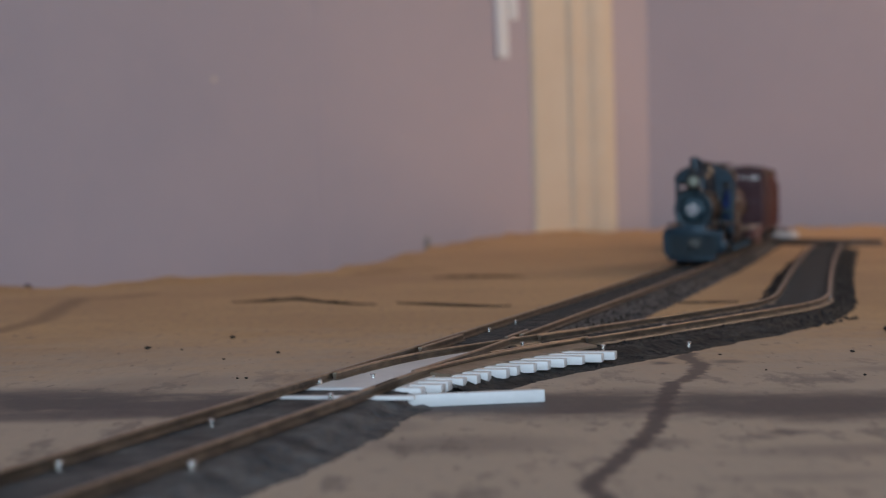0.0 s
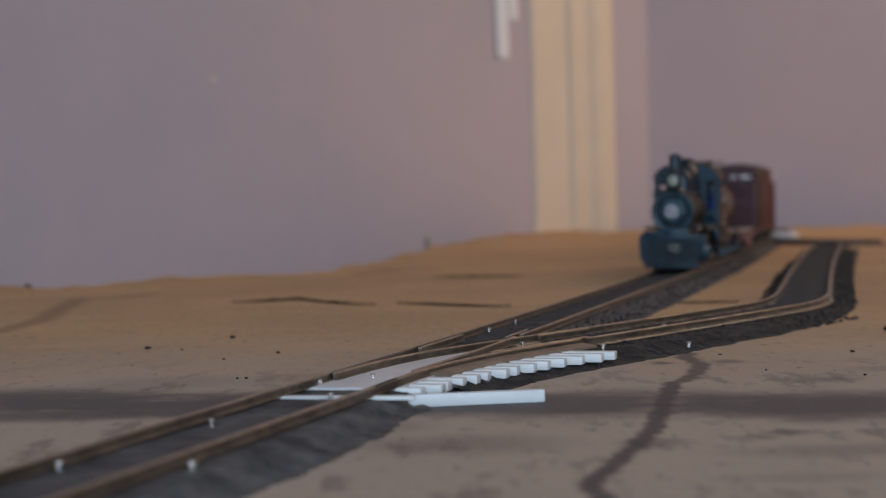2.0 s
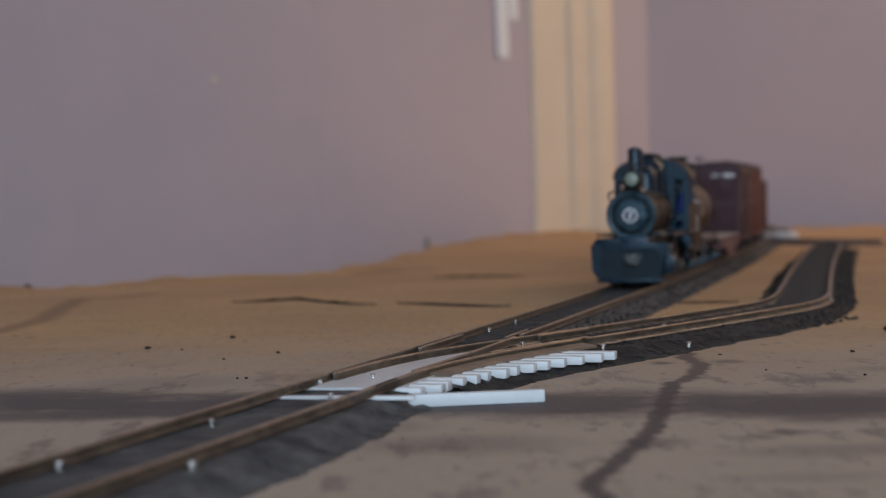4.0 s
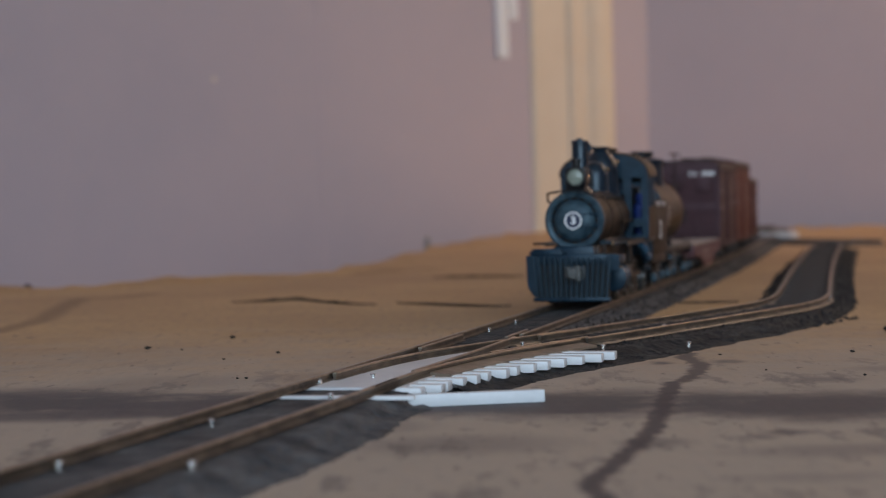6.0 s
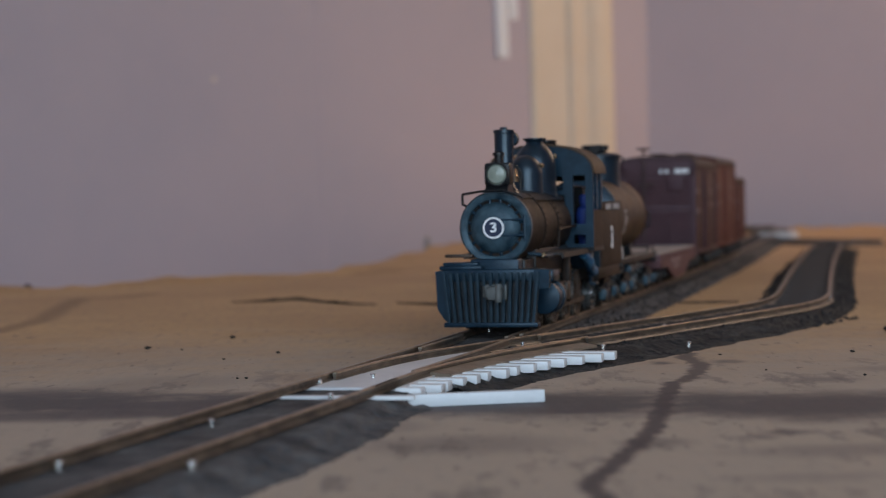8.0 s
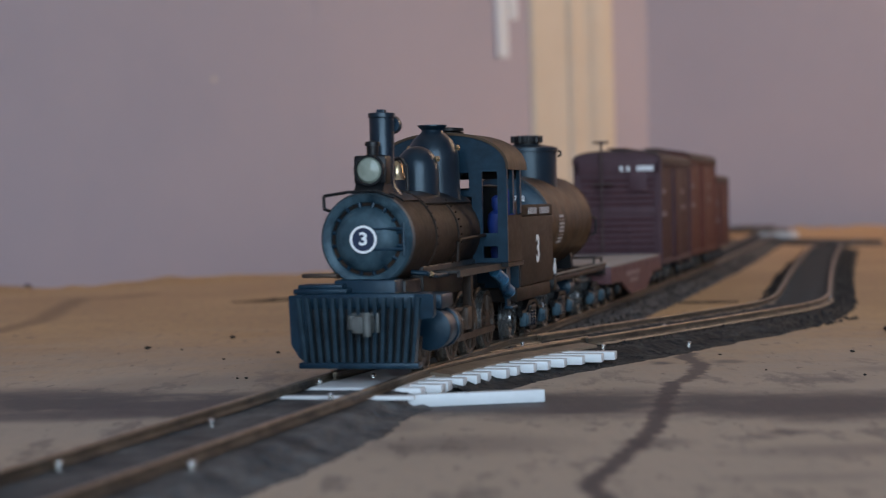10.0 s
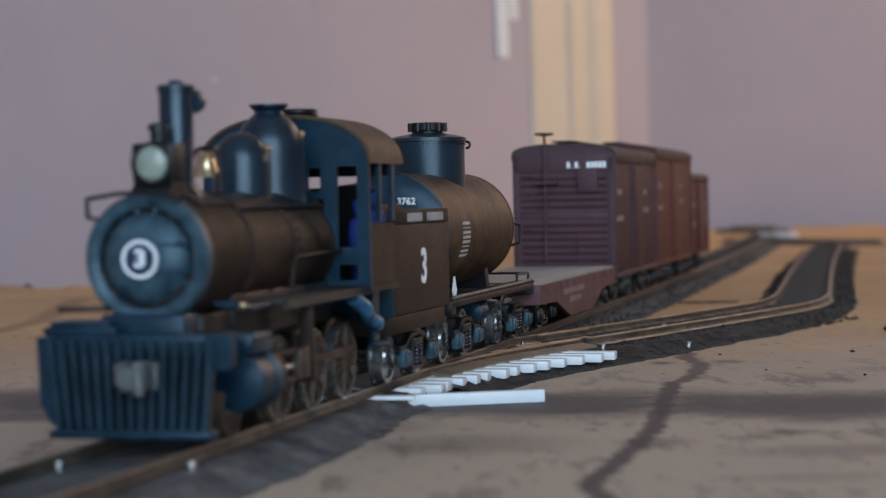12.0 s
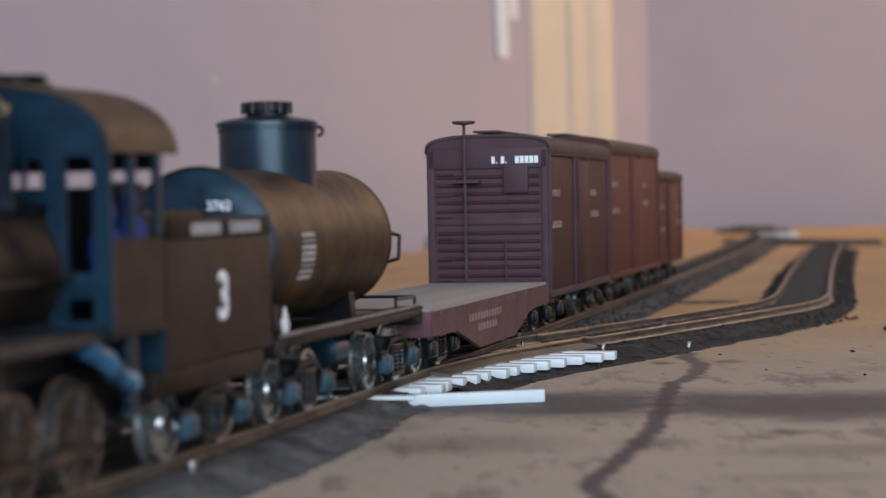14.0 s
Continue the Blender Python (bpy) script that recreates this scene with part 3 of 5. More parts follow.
def switch_block():
    bm = box(B(), -13.1, 13.1, -1.0, 1.0, 0, 2.4, 0.2)
    ob = part("switch_block", bm, M_WHITE, at=pose(0.0057, 0.3622, 0.0, 0, 0, 11.3))
    tagged(ob, "white plastic block lying beside the turnout", "block")


switch_block()


def track_clips():
    """Bright nail heads and joiners against the rails."""
    for th, pts in ((MAIN, ((-53.3, 263.9), (-34.7, 261.1), (-38.1, 312.4), (-32.9, 351.4), (-2.4, 467.8), (11.9, 516.9), (20.2, 548.1), (-14.6, 388.4), (-21.0, 350.0))), (SIDE, ((18.7, 465.0), (37.1, 451.9), (59.1, 518.7), (128.5, 640.5), (104.0, 622.5), (61.0, 481.5, -2.0)))):
        for x, y, *drop in pts:
            bm = lathe(B(), [(0.4, 2.2), (0.4, 3.5), (0.65, 3.6), (0.55, 3.85), (0.2, 3.95)], (x, y, drop[0] if drop else 0), seg=10)
            part("rail_clip", bm, M_STEEL, th, "bright nail head")


track_clips()


def grit(thing, pts, lo, hi, count, seed, y0, y1):
    """Loose dark lumps lying along the shoulder of a roadbed, lo to hi sideways from the track's middle."""
    rnd = random.Random(seed)
    run = [p for p in pts if y0 < p.y < y1]
    verts, faces = [], []
    shape = ((1, 0, 0), (0, 1, 0), (-1, 0, 0), (0, -1, 0), (0, 0, 1))
    sides = ((0, 1, 4), (1, 2, 4), (2, 3, 4), (3, 0, 4), (3, 2, 1, 0))
    for _ in range(count):
        i = rnd.randrange(1, len(run) - 1)
        d = (run[i + 1] - run[i - 1]).normalized()
        k = rnd.random()
        a = lo + (hi - lo) * k
        c = run[i] + (run[i + 1] - run[i]) * rnd.random() + Vector((d.y, -d.x)) * a
        z = 2.3 * max(0.0, 1 - max(0.0, abs(a) - 13) / 6.5)
        r, o, t = rnd.uniform(0.35, 1.15), len(verts), rnd.uniform(0, 3)
        for x, y, h in shape:
            q = r * rnd.uniform(0.7, 1.3)
            verts.append(((c.x + q * (x * math.cos(t) - y * math.sin(t))) * MM, (c.y + q * (x * math.sin(t) + y * math.cos(t))) * MM, (z - 0.25 + h * q * 0.9) * MM))
        faces += [tuple(o + v for v in f) for f in sides]
    me = bpy.data.meshes.new("ballast_grit")
    me.from_pydata(verts, [], faces)
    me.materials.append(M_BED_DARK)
    ob = new("ballast_grit", me)
    ob.parent = thing
    tagged(ob, "loose near-black grit along the roadbed", kind="stuff")


grit(MAIN, MAIN_PTS, 10.5, 20.0, 900, 21, 480, 1150)
grit(MAIN, MAIN_PTS, -6.5, 6.5, 260, 22, 480, 800)
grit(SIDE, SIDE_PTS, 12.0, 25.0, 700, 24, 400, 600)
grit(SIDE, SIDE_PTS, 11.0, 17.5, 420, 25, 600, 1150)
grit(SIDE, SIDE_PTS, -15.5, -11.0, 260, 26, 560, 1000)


def far_turnout():
    th = new("far_turnout")
    part("bed", box(B(), -34, 34, -6, 6, 0, 4, 0.5), M_DARKWOOD, th)
    part("bed", box(B(), -20, 16, -5, 25, 0, 6, 0.5), M_DARKWOOD, th)
    th.matrix_basis = pose(0.298, 1.86, 0, 0, 0, -30)
    tagged(th, "dark turnout pieces on the far end of the board", "turnout")
    ob = part("white_strip", box(B(), -15, 15, -8, 8, 0, 4, 0.4), M_WHITE, at=pose(0.279, 1.6, 0.001, 0, 0, -20))
    tagged(ob, "white plastic strip on the far board", "strip")
    bm = sweep(B(), [Vector(p) for p in ((226, 1480), (250, 1440), (282, 1390), (300, 1362))], [(-16, 0), (16, 0), (13, 3.6), (-13, 3.6)])
    tagged(part("cross_track", bm, M_BED), "dark raised track bed crossing the far board", "track")
    bm = sweep(B(), [Vector(p) for p in ((302, 1358), (325, 1345), (420, 1320), (640, 1300))], [(-9, 0), (9, 0), (7, 0.8), (-7, 0.8)])
    tagged(part("cross_strip", bm, M_FAR_STRIP), "low dark strip across the far board", "track")
    bm = B()
    path = [Vector((126.5 + 5.5 * math.cos(a * math.pi / 14), 528 + 7.5 * math.sin(a * math.pi / 14), 0.8)) for a in range(29)]
    wire(bm, path, 0.5, 8)
    tagged(part("wire_ring", bm, M_CRUMB), "small dark wire ring lying on the board", "ring")


far_turnout()

# ---------------- rolling stock ----------------
WHEELS = []   # (wheelset, parent-space pose, radius)
CRANKS = []   # (rod, parent-space place, crank radius, wheel radius)


SPOKE = make_mesh("spoke", tube(B(), (0, 0, 1.9), (0, 0, 5.6), 0.45, 0.35, 6), M_GEAR)


def wheelset(parent, y, r, material=None, name="wheelset", spokes=0, z=None):
    bm = B()
    for sx in (-1, 1):
        x = sx * HALF
        prof = [(0.6, -1.2), (r * 0.35, -1.15), (r * 0.4, -0.7), (r * 0.8, -0.6), (r * 0.84, -1.1), (r - 0.05, -1.1), (r, 0.6), (r + 0.75, 0.75), (r + 0.75, 1.2), (r * 0.8, 1.2), (0.6, 1.0)]
        lathe(bm, [(a, -h * sx) for a, h in prof] if sx < 0 else [(a, -h) for a, h in prof], (x, 0, 0), "X", 28)
    tube(bm, (-HALF, 0, 0), (HALF, 0, 0), 0.7, seg=10)
    at = Matrix.Translation((0, y * MM, (r if z is None else z) * MM))
    ob = part(name, bm, material or M_WHEEL, parent, at=at)
    WHEELS.append((ob, at, r))
    if spokes:
        for sx in (-1, 1):
            part("tyre", lathe(B(), [(r - 0.3, -0.9), (r + 0.06, -0.9), (r + 0.06, 1.1), (r - 0.3, 1.1)], (sx * HALF, 0, 0), "X", 32, True), M_STEEL, ob, "bright steel tyre")
    for k in range(spokes):
        a = 2 * math.pi * k / spokes
        for sx in (-1, 1):
            sp = new("spoke", SPOKE)
            sp.parent = ob
            sp.matrix_basis = Matrix.Translation((sx * (HALF + 0.9) * MM, 0, 0)) @ Matrix.Rotation(a, 4, "X")
    return ob


def coupler(parent, y, sgn):
    """Knuckle coupler; sgn -1 points towards the front."""
    bm = B()
    box(bm, -1.5, 1.5, min(y, y + sgn * 5), max(y, y + sgn * 5), 7.2, 9.2, 0.3)
    box(bm, -2.6, 2.6, min(y + sgn * 4, y + sgn * 7.5), max(y + sgn * 4, y + sgn * 7.5), 6.6, 10.2, 0.6)
    return part("coupler", bm, M_COUPLER, parent)


def truck(parent, y, base=19.0, r=5.2, tone=None):
    """Arch-bar truck: bars, column, springs, boxed journals with lids, two wheelsets."""
    t = new("truck")
    t.parent = parent
    t.matrix_basis = Matrix.Translation((0, y * MM, 0))
    h = base / 2
    for sx in (-1, 1):
        x = sx * 12.2
        bm = B()
        for bar in ([(-h - 2.4, 7.0), (-h + 2, 7.0), (-4.2, 9.0), (4.2, 9.0), (h - 2, 7.0), (h + 2.4, 7.0)], [(-h - 2.4, 6.2), (-h + 2.4, 6.2), (-3.6, 2.6), (3.6, 2.6), (h - 2.4, 6.2), (h + 2.4, 6.2)]):
            prism(bm, bar + [(p, q - 0.75) for p, q in bar[::-1]], x - 0.6, x + 0.6, "X")
        for yy in (-3.4, 3.4):
            box(bm, x - 0.6, x + 0.6, yy - 0.5, yy + 0.5, 2.2, 8.8)
        box(bm, x - 0.9, x + 0.9, -3.2, 3.2, 6.6, 7.8, 0.25)
        sf = part("side_frame", bm, tone or M_BLACK, t)
        for yy in (-h, h):
            bm = box(B(), x - 0.9 + sx * 0.6, x + 0.9 + sx * 0.6, yy - 1.8, yy + 1.8, 3.0, 6.4, 0.45)
            box(bm, x + sx * 1.6 - 0.35, x + sx * 1.6 + 0.35, yy - 1.4, yy + 1.4, 3.4, 6.0, 0.3)
            part("journal_box", bm, tone or M_SMOKE, sf)
        for yy in (-1.5, 1.5):
            bm = B()
            for k in range(5):
                lathe(bm, [(0.85, 2.9 + k * 0.75), (1.1, 3.2 + k * 0.75), (0.85, 3.5 + k * 0.75)], (x, yy, 0), seg=10)
            part("spring", bm, tone or M_BLUEBLACK, sf)
    part("bolster", box(B(), -12, 12, -2.2, 2.2, 5.5, 9.0, 0.3), M_BLACK, t)
    for yy in (-h, h):
        wheelset(t, yy, r)
    return t


def round_roof(hw, eave, crown, n=20, e=2.5):
    """A flatter roof with tight round shoulders."""
    out = []
    for i in range(n + 1):
        a = math.pi * (i / n - 0.5)
        out.append((hw * math.copysign(abs(math.sin(a)) ** (2 / e), math.sin(a)), eave + (crown - eave) * abs(math.cos(a)) ** (2 / e)))
    return out


def locomotive():
    th = new("steam_locomotive")
    ZC, R = 26.5, 9.3
    # boiler: rusty barrel, blue-black smokebox front
    bm = lathe(B(), [(R - 0.25, 1.0), (R, 1.2), (R, 19.5), (R + 0.3, 19.7), (R + 0.3, 20.8), (R - 0.4, 21), (R - 0.4, 40), (R - 0.1, 40.2), (R - 0.1, 41.2), (R - 0.4, 41.4), (R - 0.4, 64)], (0, 0, ZC), "Y", 48)
    bo = part("boiler", bm, M_RUST, th, "rust-brown weathered boiler barrel")
    bm = B()
    for y in (20.2, 40.7):
        for k in range(36):
            a = 2 * math.pi * k / 36
            bmesh.ops.create_icosphere(bm, subdivisions=1, radius=0.28, matrix=Matrix.Translation(((R + 0.28) * math.cos(a), y, ZC + (R + 0.28) * math.sin(a))))
    tagged(part("rivets", bm, M_RUST, bo), kind="stuff")
    bm = lathe(B(), [(0.05, -0.8), (2.8, -0.65), (4.8, -0.2), (6.0, 0.5), (6.5, 1.4), (6.7, 1.9), (7.2, 1.9), (7.4, 1.2), (8.0, 0.75), (R - 0.3, 0.7), (R + 0.15, 1.3), (R + 0.15, 3.4), (R - 0.2, 3.5)], (0, -0.6, ZC), "Y", 56)
    sf = part("smokebox_front", bm, M_SMOKE, th, "blue-black smokebox front")
    for k in range(16):
        a = 2 * math.pi * (k + 0.5) / 16
        part("door_clamp", tube(B(), (6.3 * math.cos(a), 0.75, ZC + 6.3 * math.sin(a)), (7.4 * math.cos(a), 1.0, ZC + 7.4 * math.sin(a)), 0.4, seg=8), M_BLUEBLACK, sf)
    bm = B()
    for k in range(30):
        a = 2 * math.pi * k / 30
        bmesh.ops.create_icosphere(bm, subdivisions=1, radius=0.25, matrix=Matrix.Translation((8.6 * math.cos(a), 0.3, ZC + 8.6 * math.sin(a))))
    tagged(part("rivets", bm, M_BLUEBLACK, sf), kind="stuff")
    bm = B()
    for dz in (2.0, -2.0):
        tube(bm, (2.0, -1.1, ZC + dz), (7.8, 0.3, ZC + dz), 0.33, seg=8)
    tube(bm, (7.7, 0.3, ZC - 3.2), (7.7, 0.3, ZC + 3.2), 0.4, seg=8)
    part("hinge", bm, M_BLUEBLACK, sf)
    pl = part("number_plate", lathe(B(), [(2.75, 0.3), (2.8, -0.75), (0.02, -0.8)], (0, -0.85, ZC), "Y", 36), M_NAVY, th)
    part("ring", lathe(B(), [(2.3, -0.8), (2.3, -0.95), (2.75, -0.95), (2.78, -0.8)], (0, -0.87, ZC), "Y", 40, True), M_LETTER, pl, "white painted ring")
    text_part("numeral", "3", 3.5, 0.08, M_LETTER, pl, Matrix.Translation((0, -1.72 * MM, ZC * MM)) @ pose(0, 0, 0, 90, 0, 0), "white numeral 3", 1.15)
    # dark plate lying along the crown of the boiler, under the domes
    for y0, y1, w in ((7.5, 19.2, 38), (21.2, 62.0, 44)):
        arc = [math.radians(90 - w + 2 * w * k / 12) for k in range(13)]
        prof = [((R + 0.35) * math.cos(q), ZC + (R + 0.35) * math.sin(q)) for q in arc] + [((R - 0.6) * math.cos(q), ZC + (R - 0.6) * math.sin(q)) for q in arc[::-1]]
        part("crown_plate", prism(B(), prof, y0, y1, "Y"), M_BLACK, bo, "sooty black plate along the boiler crown")
    # stack
    part("smokestack", lathe(B(), [(4.2, 35.0), (3.6, 36.0), (2.8, 36.9), (2.5, 37.8), (2.55, 50.9), (2.75, 51.1), (2.75, 51.9), (2.5, 52.0), (2.1, 51.9), (2.1, 49.5)], (0, 13, 0), seg=32), M_GLOSS, th)
    bm = lathe(B(), [(1.6, -1.2), (1.9, 0), (1.6, 1.2)], (1.7, 15.6, 49.6), "Y", 18)
    box(bm, -0.9, 0.9, 12.2, 13.9, 51.8, 52.7, 0.2)
    part("stack_fitting", bm, M_BLUEBLACK, th)
    # headlight
    HY = 2.9
    bm = B()
    box(bm, -3.4, 3.4, HY + 0.8, HY + 5.6, 37.4, 43.2, 0.6)
    lathe(bm, [(2.7, 0.0), (3.1, 0.0), (3.15, 1.2), (2.75, 1.4)], (0, HY, 40.2), "Y", 28, True)
    tube(bm, (0, HY + 3.2, 43), (0, HY + 3.2, 45.2), 1.2, seg=14)
    lathe(bm, [(1.6, 45.1), (1.5, 45.9), (0.4, 46.2)], (0, HY + 3.2, 0), seg=14)
    hl = part("headlight", bm, M_BLACK, th, "black box headlight")
    part("lens", lathe(B(), [(0.05, -0.6), (1.2, -0.45), (2.2, -0.1), (2.7, 0.6)], (0, HY + 0.1, 40.2), "Y", 28), M_LENS, hl, "pale glass lens")
    part("bracket", prism(B(), [(HY + 1, 37.6), (HY + 6, 37.6), (HY + 9, 34.5), (HY - 2, 34.5)], -3.0, 3.0, "X"), M_BLACK, hl)
    # bell
    bl = part("bell", lathe(B(), [(2.3, 38.4), (1.9, 39.0), (1.6, 40.2), (1.4, 41.6), (0.8, 42.4), (0.2, 42.6)], (-1.2, 27.5, 0), seg=24), M_BRASS, th, "polished brass bell")
    part("yoke", wire(B(), [(-3.6, 27.5, 35.0), (-3.6, 27.5, 41.2), (-2.4, 27.5, 42.9), (0, 27.5, 42.9), (1.2, 27.5, 41.2), (1.2, 27.5, 35.0)], 0.35), M_BLACK, bl)
    # domes
    part("sand_dome", lathe(B(), [(5.0, 34.0), (4.85, 35.0), (4.75, 36.4), (4.75, 40.4), (4.5, 42.1), (3.85, 43.7), (2.75, 44.9), (1.4, 45.6), (0.02, 45.8)], (0, 40.2, 0), seg=32), M_GLOSS, th)
    part("steam_dome", lathe(B(), [(6.3, 33.4), (6.1, 35.0), (5.95, 36.6), (5.95, 42.6), (5.8, 44.2), (5.35, 45.8), (4.6, 47.2), (3.5, 48.4), (2.6, 49.1), (2.4, 49.6), (2.7, 50.0), (3.3, 50.5), (3.3, 50.8), (2.4, 50.8), (2.1, 50.3)], (0, 53.8, 0), seg=40), M_GLOSS, th)
    for x, y, z in ((5.6, 54.2, 45.6), (-5.6, 54.2, 45.6), (4.5, 40.2, 42.9), (-4.5, 40.2, 42.9)):
        part("brass_fitting", lathe(B(), [(0.5, -0.6), (0.7, 0), (0.45, 0.5), (0.15, 0.7)], (x, y, z), seg=12), M_BRASS, th, "small brass fitting")
    part("safety_valve", lathe(B(), [(1.6, 46.8), (1.6, 48.9), (3.0, 49.2), (3.0, 49.7), (0.9, 49.9)], (0, 71, 0), seg=20), M_BLACK, th)
    # handrails and running boards
    for sx in (-1, 1):
        bm = wire(B(), [(sx * 9.7, 36, 20.5), (sx * 9.8, 36.5, 24.8), (sx * 9.9, 38, 25.4), (sx * 9.9, 63, 25.8)], 0.42)
        part("feed_pipe", bm, M_RUST, th)
        bm = box(B(), min(sx * 7, sx * 13.6), max(sx * 7, sx * 13.6), 22, 66, 18.6, 19.3, 0.2)
        box(bm, min(sx * 13.0, sx * 13.7), max(sx * 13.0, sx * 13.7), 22, 66, 17.9, 19.3)
        part("running_board", bm, M_GRIME, th)
        part("steam_pipe", wire(B(), [(sx * 6.5, 10, 19.5), (sx * 9.6, 10.5, 19.2), (sx * 10.6, 14, 18.6), (sx * 10.8, 22.5, 18.5)], 0.5, 10), M_BLUEBLACK, th)
        part("pipe_union", lathe(B(), [(0.4, -0.6), (0.65, -0.4), (0.65, 0.4), (0.4, 0.6)], (sx * 10.2, 11.5, 19.0), "Y", 12), M_BRASS, th, "small brass pipe union")
    part("front_handrail", wire(B(), [(-7.6, 1, 32.2), (-8.0, -1.4, 32.6), (-8.0, -1.6, 35.2), (-3, -1.6, 35.9), (3, -1.6, 35.9), (6.5, -1.2, 34.6)], 0.32), M_BLACK, th)
    part("step_board", box(B(), -12.8, -5.6, -2.2, 1.6, 19.0, 19.8, 0.15), M_GEAR, th)
    part("saddle", box(B(), -6.4, 6.4, -1.6, 5, 13.5, 18.6, 0.6), M_BLUEBLACK, th)
    # pilot: slatted apron, deck, coupler
    bm = B()
    box(bm, -13, 13, -5.2, 2, 13.0, 16.0, 0.3)
    pi = part("pilot", bm, M_BLUEBLACK, th, "blue-black slatted pilot")
    # black sheet that stands in for the shade between the slats
    part("gap_shade_sheet", prism(B(), [(-12.4, 13), (12.4, 13), (10.8, 2.6), (-10.8, 2.6)], -4.6, -3.9, "Y"), M_BLACK, pi)
    for k in range(15):
        u = -1 + 2 * k / 14
        bm = B()
        xt, xb = u * 12.2, u * 10.9
        prism(bm, [(xt - 0.36, 15.2), (xt + 0.36, 15.2), (xb + 0.36, 2.4), (xb - 0.36, 2.4)], -6.3, -4.4, "Y")
        part("slat", bm, M_SLAT, pi)
    bm = prism(B(), [(-14.6, 15.6), (-12.4, 15.9), (-11, 15.9), (-10.6, 2.0), (-12.6, 3.4), (-14.2, 6)], -5.3, -4.0, "Y")
    part("pilot_wing", bm, M_BLUEBLACK, pi)
    part("pilot_wing", prism(B(), [(15.0, 15.6), (14.4, 15.9), (11, 15.9), (11, 10.8), (14.6, 11.2), (15.0, 11.8)], -5.3, -3.4, "Y"), M_BLUEBLACK, pi)
    part("pilot_brace", prism(B(), [(10.6, 11), (11.4, 11), (11.0, 2.2), (10.2, 2.2)], -4.8, -3.6, "Y"), M_BLACK, pi)
    part("pilot_foot", box(B(), -12.2, 12.2, -7.0, -3.5, 1.4, 2.6, 0.25), M_BLUEBLACK, pi)
    bm = box(B(), -13.6, -2.6, -5.4, 2.5, 15.9, 17.0, 0.3)
    box(bm, -12.8, -3.6, -4.8, 1.6, 16.9, 17.8, 0.3)
    part("step_plate", bm, M_BLUEBLACK, pi)
    bm = B()
    box(bm, -1.6, 2.2, -9.6, -5.2, 8.6, 12.2, 0.6)
    tube(bm, (0, -9.8, 10.4), (0, -5, 10.4), 1.6, seg=16)
    box(bm, -3.0, 3.0, -6.3, -5.4, 8.6, 12.6, 0.3)
    tube(bm, (1.5, -9.4, 8.2), (1.5, -9.4, 12.8), 0.85, seg=12)
    tube(bm, (-2.2, -7.5, 9.4), (-2.2, -7.5, 12.2), 0.8, seg=10)
    part("coupler", bm, M_COUPLER, pi, "grey knuckle coupler", at=Matrix.Translation((1.2 * MM, 0, -0.3 * MM)))
    # saddle, frame, cylinders
    bm = box(B(), -7, 7, 4, 16, 9, 18.2, 0.5)
    box(bm, -5.5, 5.5, 4, 112, 6.5, 14)
    box(bm, -7.4, 7.4, 16, 64, 13.6, 20.5, 0.4)
    part("frame", bm, M_BLACK, th)
    for sx in (-1, 1):
        bm = lathe(B(), [(2.8, 0), (4.2, 0.4), (4.4, 1.0), (4.4, 1.7), (4.0, 1.9), (4.0, 7.4), (4.4, 7.6), (4.4, 9.0), (3.2, 9.4)], (sx * 11.2, 5.6, 8.2), "Y", 28)
        part("cylinder", bm, M_BLUEBLACK, th)
        part("valve_chest", box(B(), min(sx * 6.4, sx * 14.0), max(sx * 6.4, sx * 14.0), 5.2, 14.6, 12.2, 15.4, 0.7), M_BLUEBLACK, th)
        part("cylinder_cover", lathe(B(), [(4.3, 0), (4.3, 0.8), (1.8, 1.2), (1.2, 3.0)], (sx * 11.4, 15.0, 8.2), "Y", 24), M_GEAR, th, "rusty rear cylinder cover")
        part("piston_rod", tube(B(), (sx * 11.8, 15, 8.6), (sx * 11.8, 34, 8.6), 0.55), M_STEEL, th)
        bm = box(B(), sx * 11.8 - 0.5, sx * 11.8 + 0.5, 16, 36, 10.4, 11.3, 0.15)
        box(bm, sx * 11.8 - 0.5, sx * 11.8 + 0.5, 16, 36, 6.2, 7.0, 0.15)
        box(bm, sx * 12.2 - 1.0, sx * 12.2 + 1.0, 30, 34, 6.4, 11.2, 0.3)
        part("crosshead_guide", bm, M_GEAR, th)
        bm = box(B(), sx * 11.6 - 1, sx * 11.6 + 1, 36, 38, 5.5, 18.5, 0.3)
        part("hanger", bm, M_RUST, th)
        rod = part("side_rod", prism(B(), [(-17, -0.7), (17, -0.7), (18.3, 0), (17, 0.7), (-17, 0.7), (-18.3, 0)], sx * 11.2 - 0.35, sx * 11.2 + 0.35, "X"), M_GEAR, th)
        CRANKS.append((rod, Vector((0, 46, 6.6)), 2.2, 6.6, 0.0 if sx > 0 else math.pi / 2))
    for y in (29, 46, 63):
        wheelset(th, y, 6.6, M_GEAR, "driving_wheelset", 12)
    wheelset(th, 8, 3.9, M_GEAR, "pilot_wheelset")
    # cab
    CF, CR, CW = 61.4, 80.5, 15.2
    cab = new("cab")
    cab.parent = th
    bm = B()
